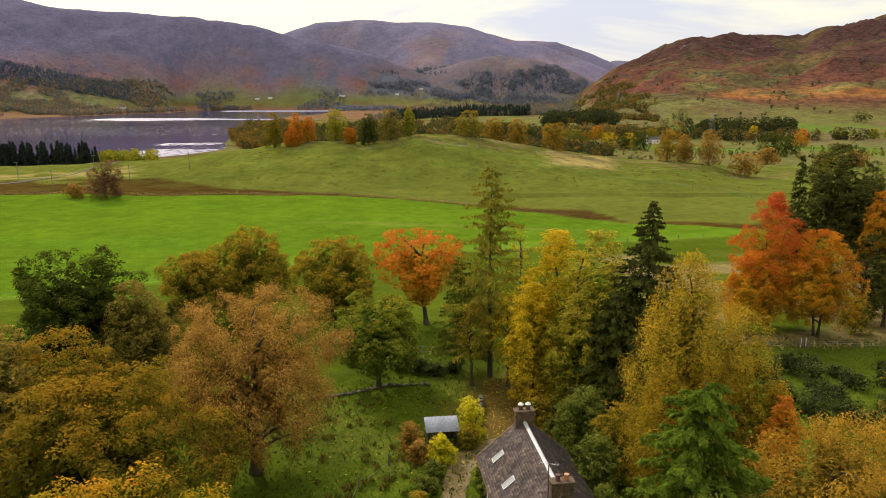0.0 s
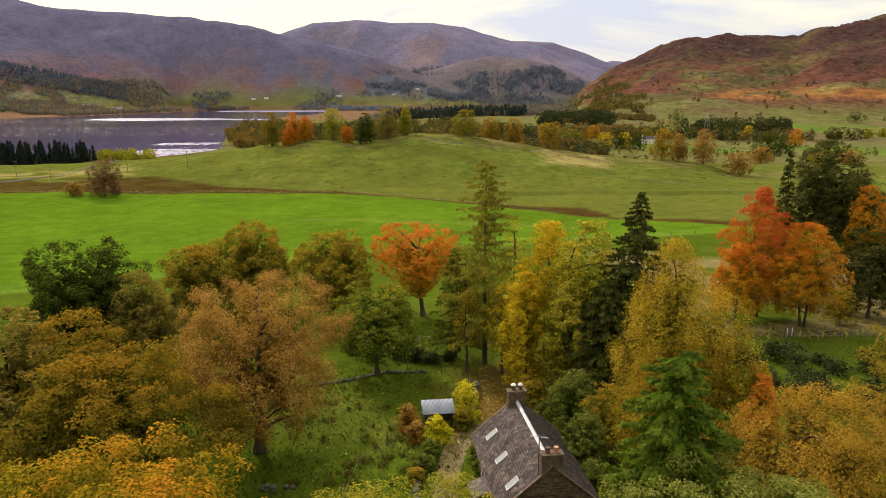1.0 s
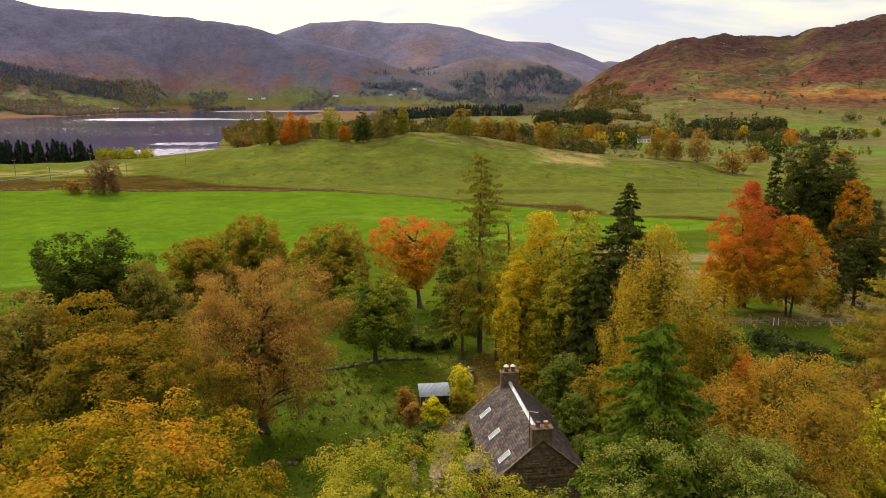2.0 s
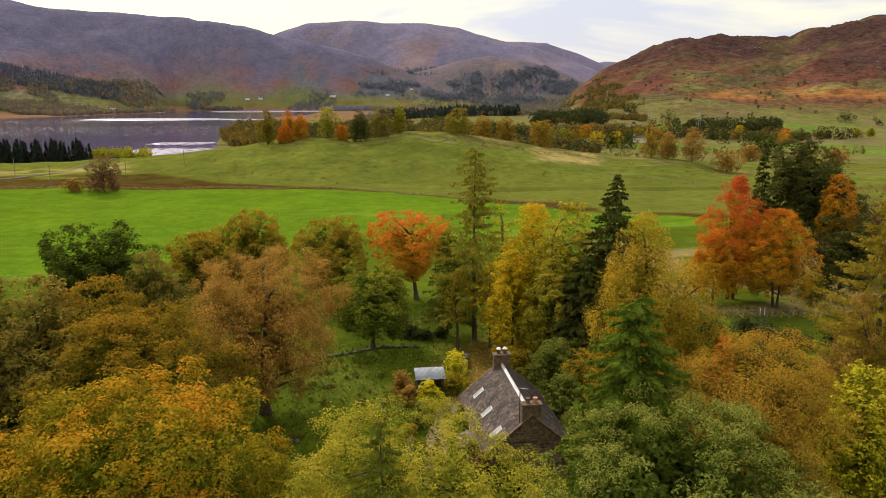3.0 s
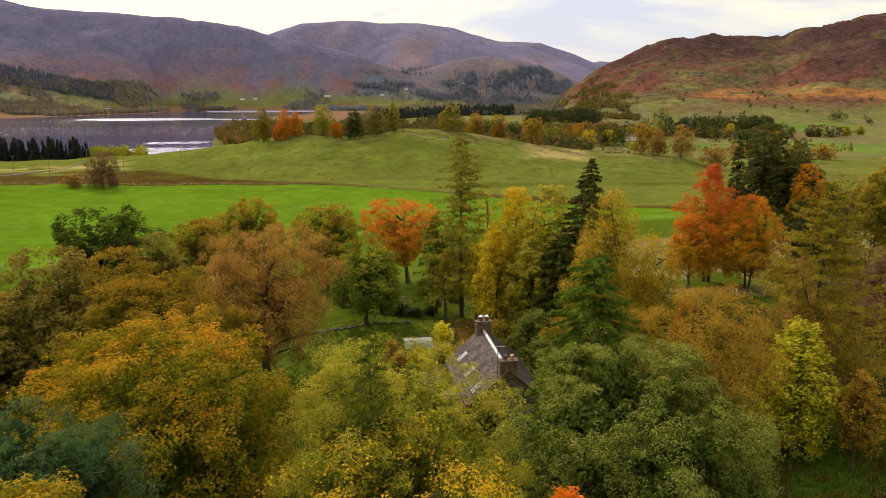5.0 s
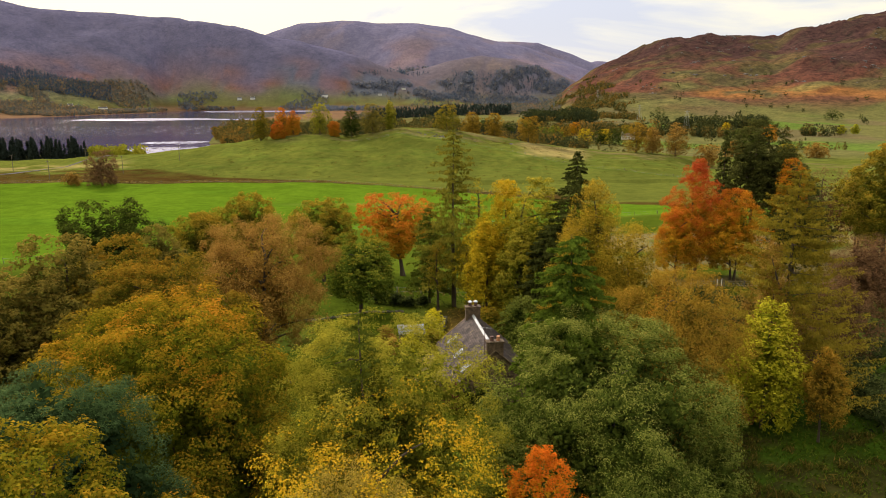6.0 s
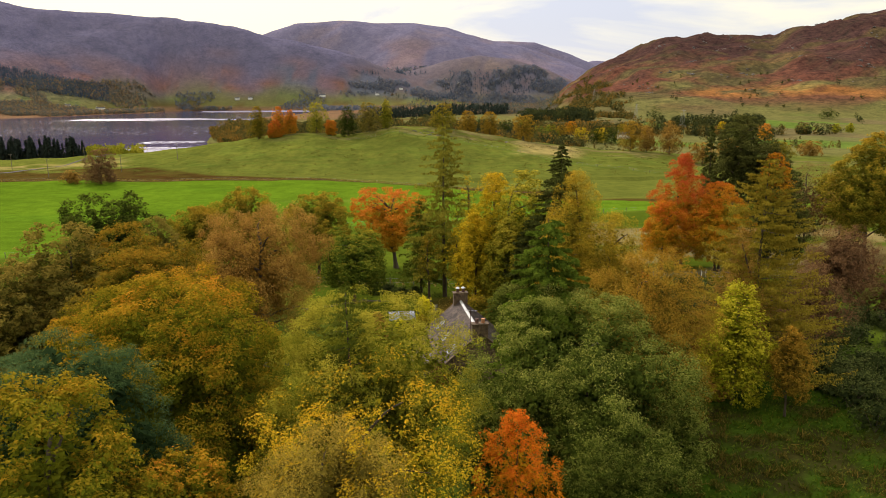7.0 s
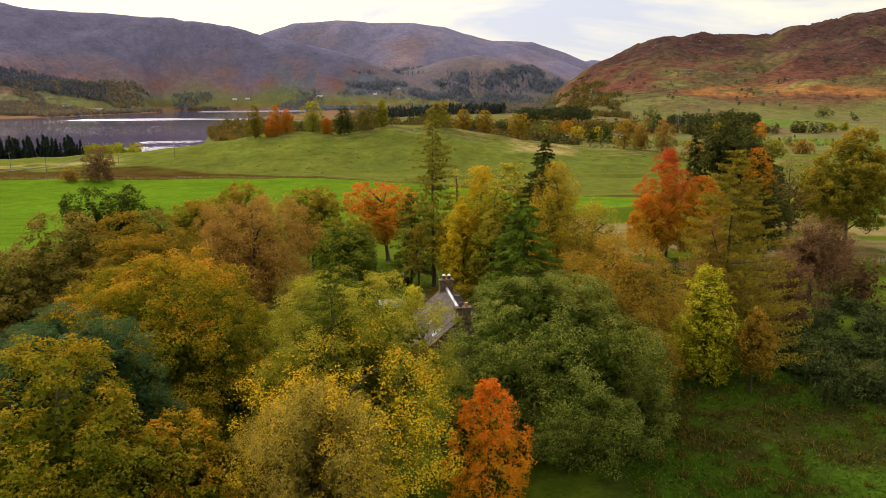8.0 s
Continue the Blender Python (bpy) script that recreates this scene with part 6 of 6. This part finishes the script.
def far_house(s, y, turn, length, width, height, label):
    x = s * y
    h = empty("farmhouse", pose(x, y, float(land(x, y)), 0, 0, turn), label, "house", "far houses")
    bm = bmesh.new()
    box(bm, (0, 0, height / 2 - 0.5), (length, width, height + 1.0))
    part("wall", bm, WHITE_WALL, h)
    bm = bmesh.new()
    up = width * 0.42
    pts = [(-length / 2 - 0.2, -width / 2 - 0.3, height), (length / 2 + 0.2, -width / 2 - 0.3, height), (length / 2 + 0.2, width / 2 + 0.3, height), (-length / 2 - 0.2, width / 2 + 0.3, height), (-length / 2 - 0.2, 0, height + up), (length / 2 + 0.2, 0, height + up)]
    vs = [bm.verts.new(p) for p in pts]
    for f in ((0, 1, 5, 4), (2, 3, 4, 5), (0, 4, 3), (1, 2, 5), (3, 2, 1, 0)):
        bm.faces.new([vs[k] for k in f])
    roof = part("roof", bm, FAR_ROOF, h)
    for e in (-1, 1):
        bm = bmesh.new()
        box(bm, (e * (length / 2 - 0.5), 0, height + up + 0.4), (0.9, 1.2, 1.6))
        part("chimney", bm, WHITE_WALL, roof)
    n = max(2, int(length / 3.5))
    for k in range(n):
        bm = bmesh.new()
        box(bm, (-length / 2 + (k + 0.5) * length / n, -width / 2 - 0.02, height * 0.55), (1.0, 0.1, 1.4))
        part("window", bm, FAR_ROOF, h)


for s, y, turn, length, width, height, label in (
        (0.008, 1130, 10, 22, 9, 5, "white farmhouse among autumn trees"), (0.2921, 775, -20, 14, 7, 4.5, "white farmhouse among valley trees"),
        (-0.488, 2440, 5, 16, 8, 5, "white house on the far shore"), (-0.444, 2500, -8, 30, 10, 5, "long pale steading on the far shore"),
        (-0.256, 2870, 12, 18, 9, 6, "white farmhouse beyond the loch"), (-0.238, 2880, -6, 16, 9, 6, "white farmhouse beyond the loch"),
        (-0.139, 2910, 0, 26, 11, 8, "large pale house beyond the loch"), (-0.063, 2960, 15, 15, 8, 6, "white cottage beyond the loch"),
        (-0.03, 3050, -10, 15, 8, 6, "white cottage beyond the loch"), (0.05, 3180, 8, 15, 8, 6, "white cottage beyond the loch")):
    far_house(s, y, turn, length, width, height, label)


def pylon(s, y, height):
    x = s * y
    p = empty("pylon", pose(x, y, float(land(x, y)), 0, 0, 25), "grey steel lattice power pylon", "pylon", "pylons")
    w0, w1 = height * 0.11, height * 0.02
    for sx, sy in ((1, 1), (1, -1), (-1, -1), (-1, 1)):
        part("leg", rod(bmesh.new(), (sx * w0, sy * w0, -0.3), (sx * w1, sy * w1, height * 0.95), 0.14, 0.1, 5), STEEL, p)
    for k in range(7):
        a, b = k / 7, (k + 1) / 7
        wa, wb = w0 + (w1 - w0) * a, w0 + (w1 - w0) * b
        for sx, sy, tx, ty in ((1, 1, 1, -1), (1, -1, -1, -1), (-1, -1, -1, 1), (-1, 1, 1, 1)):
            part("brace", rod(bmesh.new(), (sx * wa, sy * wa, height * 0.95 * a), (tx * wb, ty * wb, height * 0.95 * b), 0.07, 0.07, 4), STEEL, p)
    for z, w in ((0.66, 0.2), (0.78, 0.24), (0.9, 0.18)):
        part("arm", rod(bmesh.new(), (-height * w, 0, height * z), (height * w, 0, height * z), 0.1, 0.1, 5), STEEL, p)


for s, y in ((0.303, 1320), (0.373, 1015), (0.241, 1670)):
    pylon(s, y, 30)


def pole(x, y, height=8.5):
    p = empty("utility_pole", pose(x, y, float(land(x, y)), 0, 0, 20), "thin grey wooden utility pole", "pole", "poles by the farm road")
    part("shaft", rod(bmesh.new(), (0, 0, -0.3), (0, 0, height), 0.14, 0.1, 7), GREY_WOOD, p)
    part("crossarm", box(bmesh.new(), (0, 0, height - 0.5), (1.6, 0.1, 0.12), bevel=0.01), GREY_WOOD, p)
    for x2 in (-0.7, 0, 0.7):
        part("insulator", rod(bmesh.new(), (x2, 0, height - 0.44), (x2, 0, height - 0.24), 0.05, 0.04, 6), PAINT, p)


for x, y in ((-168, 302), (-128, 356), (-145, 325.5), (-214, 355), (-190, 385)):
    pole(x, y)


def fence(points, spacing, label, height=1.15, wires=3):
    """Posts and wires along a line over the ground."""
    f = empty("fence", pose(points[0][0], points[0][1], 0), label, "fence")
    ox, oy = points[0]
    pts = []
    for (x0, y0), (x1, y1) in zip(points, points[1:]):
        n = max(1, int(math.hypot(x1 - x0, y1 - y0) / spacing))
        pts += [(x0 + (x1 - x0) * k / n, y0 + (y1 - y0) * k / n) for k in range(n)]
    pts.append(points[-1])
    rng = np.random.RandomState(len(pts))
    prev = None
    for x, y in pts:
        z = float(land(x, y))
        h = height * rng.uniform(0.9, 1.1)
        part("post", box(bmesh.new(), (x - ox, y - oy, z + h / 2 - 0.15), (0.12, 0.12, h + 0.3), rng.uniform(0, 40)), GREY_WOOD, f)
        if prev:
            for k in range(wires):
                up = height * (0.3 + 0.6 * k / max(1, wires - 1))
                part("wire", rod(bmesh.new(), (prev[0] - ox, prev[1] - oy, prev[2] + up), (x - ox, y - oy, z + up), 0.012, 0.012, 3), STEEL, f)
        prev = (x, y, z)


fence([(-190, 289), (-131, 286.5), (-75, 284), (-18, 278), (9, 260), (43, 241)], 9, "post and wire fence along the pasture edge", wires=2)
fence([(-88, 127), (-71, 137), (-40, 159), (-13, 177), (20, 185), (73, 197)], 7, "post and wire fence below the pasture", wires=2)
fence([(-40, 372), (8, 366), (53, 352), (97, 322), (135, 270)], 9, "post and wire fence across the knoll", wires=2)

# ---- gorse, garden, walls and litter ----
rng = np.random.RandomState(900)
GORSE_AREAS = [(41, 32, 62, 54, 84), (37, 70, 66, 90, 42), (49, 22, 62, 34, 16), (42, 54, 66, 70, 46)]
for x0, y0, x1, y1, n in GORSE_AREAS:
    for k in range(n):
        x, y = rng.uniform(x0, x1), rng.uniform(y0, y1)
        r = rng.uniform(1.5, 3.1)
        bush("gorse_bush", x, y, r * rng.uniform(0.85, 1.15), r, GORSE, "dark green gorse bush on rough grass", seed=1000 + rng.randint(9000), count=400, size=0.34, aspect=0.45, category="gorse", group="gorse bushes")
for x, y, h, r in ((-4.0, 85.5, 2.2, 2.0), (-1.8, 84.6, 1.8, 1.6), (-6.5, 86.5, 1.7, 1.6), (0.3, 85.8, 1.6, 1.5)):
    bush("gorse_bush", x, y, h, r, GORSE, "dark green gorse bush on rough grass", seed=int(1000 + h * 100 + r * 7), count=1100, size=0.26, aspect=0.4, category="gorse", group="gorse bushes")
for x, y, h, r, leaf, label in ((-1.8, 57.0, 2.0, 1.3, HEDGE, "grey-green hedge shrub by the drive"), (-2.3, 54.8, 1.7, 1.2, HEDGE, "grey-green hedge shrub by the drive"), (-2.9, 52.4, 1.5, 1.1, OLIVE, "olive hedge shrub by the drive"), (-3.2, 60.5, 2.4, 1.2, BROWN_BIRCH, "brown twiggy shrub by the shed"),
                                (1.6, 63.6, 2.6, 1.2, OLIVE, "olive shrub under the yellow one"), (2.4, 55.8, 2.0, 0.8, HEDGE, "green climber by the cottage wall"), (2.7, 53.6, 1.8, 0.7, HEDGE, "green climber by the cottage wall"), (6.0, 42.6, 3.0, 1.0, DARK_OAK, "dark green conifer shrub at the gable"), (4.8, 42.9, 2.6, 0.9, DARK_OAK, "dark green conifer shrub at the gable"), (3.4, 43.4, 3.0, 1.1, RED_SHRUB, "dark red shrub at the gable"),
                                (11.8, 49.5, 4.0, 1.8, HEDGE, "green shrub behind the cottage"), (12.5, 46.0, 3.2, 1.6, OLIVE, "olive shrub behind the cottage")):
    bush("bush", x, y, h, r, leaf, label, seed=int(h * 131 + r * 17 + y), count=1400, size=0.22, category="shrub")


def stone_wall(points, height, label, seed):
    """A dry stone wall of single stones."""
    r = np.random.RandomState(seed)
    ox, oy = points[0]
    wall = empty("stone_wall", pose(ox, oy, 0), label, "wall")
    shapes = []
    for k in range(6):
        bm = bmesh.new()
        bmesh.ops.create_icosphere(bm, subdivisions=1, radius=0.5)
        for v in bm.verts:
            v.co *= 0.8 + 0.4 * r.rand()
        me = bpy.data.meshes.new("stone")
        bm.to_mesh(me)
        bm.free()
        me.materials.append(MOSSY_STONE)
        shapes.append(me)
    for (x0, y0), (x1, y1) in zip(points, points[1:]):
        run = math.hypot(x1 - x0, y1 - y0)
        turn = math.degrees(math.atan2(y1 - y0, x1 - x0))
        d = 0.0
        while d < run:
            wd = r.uniform(0.4, 0.75)
            x, y = x0 + (x1 - x0) * d / run, y0 + (y1 - y0) * d / run
            z, top = float(land(x, y)), height * r.uniform(0.55, 1.1)
            up = 0.0
            while up < top:
                hh = r.uniform(0.25, 0.4)
                ob = put("stone", shapes[r.randint(6)], wall)
                ob.matrix_local = pose(x - ox + r.uniform(-0.08, 0.08), y - oy + r.uniform(-0.08, 0.08), z + up + hh * 0.45, r.uniform(-15, 15), r.uniform(-15, 15), turn + r.uniform(-15, 15)) @ Matrix.Diagonal((wd * 1.15, 0.6, hh * 1.25, 1))
                up += hh
            d += wd


stone_wall([(2.6, 67.5), (3.2, 72.0), (3.6, 76.5)], 0.95, "mossy dry stone wall beside the drive", 3)
stone_wall([(-16.0, 76.0), (-11.5, 77.8), (-7.5, 80.2), (-2.5, 81.0)], 0.16, "low ruined stone wall in the grass", 4)
stone_wall([(-2.6, 47.5), (-2.9, 51.0), (-2.6, 54.0)], 0.55, "low mossy garden wall by the drive", 5)
stone_wall([(-16.1, 51.2), (-14.9, 50.9)], 0.35, "small heap of grey fieldstones", 6)
stone_wall([(-14.0, 51.6), (-13.2, 51.4)], 0.3, "small heap of grey fieldstones", 7)


def drive():
    """The gravel drive, laid on the ground between shed and cottage."""
    line = [(0.0, 38.0, 1.3), (-0.5, 46.0, 1.2), (-0.3, 52.0, 1.2), (0.4, 58.0, 1.3), (1.6, 62.0, 1.5), (3.2, 64.5, 1.8), (5.6, 66.0, 1.6)]
    pts = np.array(line)
    t = np.linspace(0, len(pts) - 1, 60)
    px, py, pw = (np.interp(t, np.arange(len(pts)), pts[:, k]) for k in range(3))
    r = np.random.RandomState(8)
    vs, fs, cols = [], [], 9
    for x, y, w2 in zip(px, py, pw):
        w2 *= r.uniform(0.9, 1.1)
        for k in range(cols):
            u = -1 + 2 * k / (cols - 1)
            vs.append((x + u * w2, y, float(land(x + u * w2, y)) + 0.035 * (1 - u ** 4) - 0.02 * (abs(u) > 0.98)))
    for i in range(59):
        for k in range(cols - 1):
            a = i * cols + k
            fs.append((a, a + 1, a + cols + 1, a + cols))
    put("drive", mesh_of("drive", vs, fs, GRAVEL, soft=True), None, "worn gravel drive strewn with leaves", "drive", kind="structure")


drive()


def farm_lane():
    """The narrow metalled lane that runs down to the loch."""
    line = np.array([(-222.0, 262.0), (-212.0, 300.0), (-204.0, 330.0), (-200.0, 385.0), (-197.0, 440.0), (-205.0, 480.0)])
    t = np.linspace(0, len(line) - 1, 90)
    px, py = (np.interp(t, np.arange(len(line)), line[:, k]) for k in range(2))
    vs = [(x + u * 1.5, y, float(land(x + u * 1.5, y)) + 0.12) for x, y in zip(px, py) for u in (-1, -0.4, 0.4, 1)]
    fs = [(i * 4 + k, i * 4 + k + 1, i * 4 + k + 5, i * 4 + k + 4) for i in range(89) for k in range(3)]
    put("lane", mesh_of("lane", vs, fs, TARMAC, soft=True), None, "narrow grey farm lane across the bog", "lane", kind="structure")


farm_lane()


def scatter(name, label, category, mat, spots, size, width, seed, upright, lift=0.0):
    """Many small blades or leaves on the ground."""
    r = np.random.RandomState(seed)
    x, y, g = (np.concatenate(v) for v in zip(*spots))
    n = len(x)
    z = land(x, y)
    hgt = size * g
    p = np.stack([x, y, z + lift + (hgt * 0.4 if upright else 0.02 + 0.03 * r.rand(n))], 1)
    if upright:
        face = np.stack([r.normal(size=n) * 0.7, r.normal(size=n) * 0.7, 0.8 + 0.3 * r.normal(size=n)], 1)
        along = np.stack([r.normal(size=n) * 0.3, r.normal(size=n) * 0.3, np.ones(n)], 1)
    else:
        face = np.stack([r.normal(size=n) * 0.25, r.normal(size=n) * 0.25, np.ones(n)], 1)
        along = None
    v, f = leaves(r, p, face, 1.0, width / size, along)
    c = np.repeat(p, 3, 0)
    v = c + (v - c) * np.repeat(hgt, 3)[:, None]
    put(name, mesh_of(name, v, f, mat, np.repeat(r.rand(n), 3)), None, label, category, kind="stuff")


def patch(r, n, x0, x1, y0, y1):
    return r.uniform(x0, x1, n), r.uniform(y0, y1, n), r.uniform(0.6, 1.3, n)


def tufts(r, n, each, x0, x1, y0, y1, wide=0.3):
    cx, cy = r.uniform(x0, x1, n), r.uniform(y0, y1, n)
    g = np.repeat(r.uniform(0.6, 1.2, n), each)
    return np.repeat(cx, each) + r.normal(size=n * each) * wide * g, np.repeat(cy, each) + r.normal(size=n * each) * wide * g, g * r.uniform(0.7, 1.2, n * each)


r = np.random.RandomState(12)
scatter("rushes", "dark tufts of rushes in the meadow", "grass", RUSH, [tufts(r, 28, 40, -9, -3, 52, 64, 0.2), tufts(r, 16, 40, -16, -4, 60, 74, 0.2), tufts(r, 240, 70, 19, 50, 10, 36, 0.32), tufts(r, 12, 40, -14, -9, 46, 58, 0.2), tufts(r, 30, 30, -30, -8, 66, 76, 0.2)], 0.6, 0.08, 21, True)
scatter("grass", "rough meadow grass", "grass", GRASS, [patch(r, 9000, -24, 3, 40, 82), patch(r, 15000, 18, 52, 10, 40), patch(r, 3000, 20, 75, 66, 100), patch(r, 2000, -12, 12, 82, 105)], 0.3, 0.16, 22, True)
scatter("leaf_litter", "fallen yellow leaves on the ground", "leaves", LITTER, [patch(r, 900, -2, 8, 60, 74), patch(r, 2200, 4, 22, 66, 84), patch(r, 700, -16, 0, 50, 80), patch(r, 260, -1.5, 1.2, 44, 62)], 0.16, 0.12, 23, False, 0.05)


def along_line(r, points, each, spread):
    out = []
    for (x0, y0), (x1, y1) in zip(points, points[1:]):
        n = int(math.hypot(x1 - x0, y1 - y0) * each)
        u = r.rand(n)
        out.append((x0 + (x1 - x0) * u + r.normal(size=n) * spread, y0 + (y1 - y0) * u + r.normal(size=n) * spread, r.uniform(0.5, 1.4, n)))
    return out


REED = leaf_material("dry_grass_stems", [(0.05, (0.13, 0.1, 0.035)), (0.5, (0.24, 0.18, 0.065)), (0.95, (0.38, 0.3, 0.12))])
scatter("tussocks", "dark grass tussocks on the knoll", "grass", RUSH, [tufts(r, 420, 14, -110, 150, 300, 388, 0.8), tufts(r, 160, 14, -30, 90, 362, 392, 1.0), tufts(r, 120, 12, -200, -110, 292, 360, 1.0)], 0.6, 0.22, 24, True)
scatter("dry_grass", "pale dry grass along the ditch", "grass", REED, along_line(r, [(-190, 291), (-131, 288), (-75, 286), (-18, 280), (9, 263), (52, 257)], 9, 1.3) + along_line(r, [(20, 95), (50, 98), (95, 100)], 14, 1.5) + along_line(r, [(44, 122), (60, 128), (40, 140)], 16, 2.5) + along_line(r, [(-30, 96), (0, 93), (14, 92)], 8, 1.5), 0.8, 0.25, 25, True)


def field_gate(x, y, turn):
    g = empty("field_gate", pose(x, y, float(land(x, y)), 0, 0, turn), "white painted wooden gate under the beeches", "gate")
    for e in (-1, 1):
        part("gatepost", box(bmesh.new(), (e * 0.55, 0, 0.75), (0.16, 0.16, 1.7), bevel=0.02), GREY_WOOD, g)
    for k in range(4):
        part("bar", box(bmesh.new(), (0, 0, 0.35 + k * 0.32), (0.94, 0.05, 0.1), bevel=0.01), GREY_WOOD, g)
    for e in (-1, 1):
        part("stile", box(bmesh.new(), (e * 0.42, -0.03, 0.85), (0.1, 0.04, 1.25), bevel=0.01), PAINT, g)


field_gate(51.2, 96.5, 12)
fence([(20, 93), (34, 96), (50.4, 96.6)], 3.5, "post and wire fence under the beeches", wires=3)
fence([(52.0, 96.4), (70, 97), (95, 98)], 3.5, "post and wire fence under the beeches", wires=3)
fence([(-26, 96), (-12, 95), (0, 93), (14, 92)], 4, "grey wooden post and rail fence", wires=2)
fence([(-9.0, 50.2), (-8.4, 56.0), (-6.0, 60.0)], 4.0, "leaning posts by the meadow", wires=1)
fence([(2.3, 66.5), (2.0, 72.0), (2.8, 77.0)], 2.6, "garden posts along the stone wall", wires=1)


def picnic_bench(x, y, turn):
    b = empty("bench", pose(x, y, float(land(x, y)), 0, 0, turn), "weathered brown wooden garden table", "table")
    for k in range(4):
        part("plank", box(bmesh.new(), (0, -0.3 + k * 0.2, 0.74), (1.7, 0.18, 0.04), bevel=0.008), GREY_WOOD, b)
    for sx in (-0.7, 0.7):
        for sy in (-0.3, 0.3):
            part("leg", box(bmesh.new(), (sx, sy, 0.36), (0.09, 0.09, 0.72), bevel=0.008), GREY_WOOD, b)


picnic_bench(4.6, 61.0, 25)
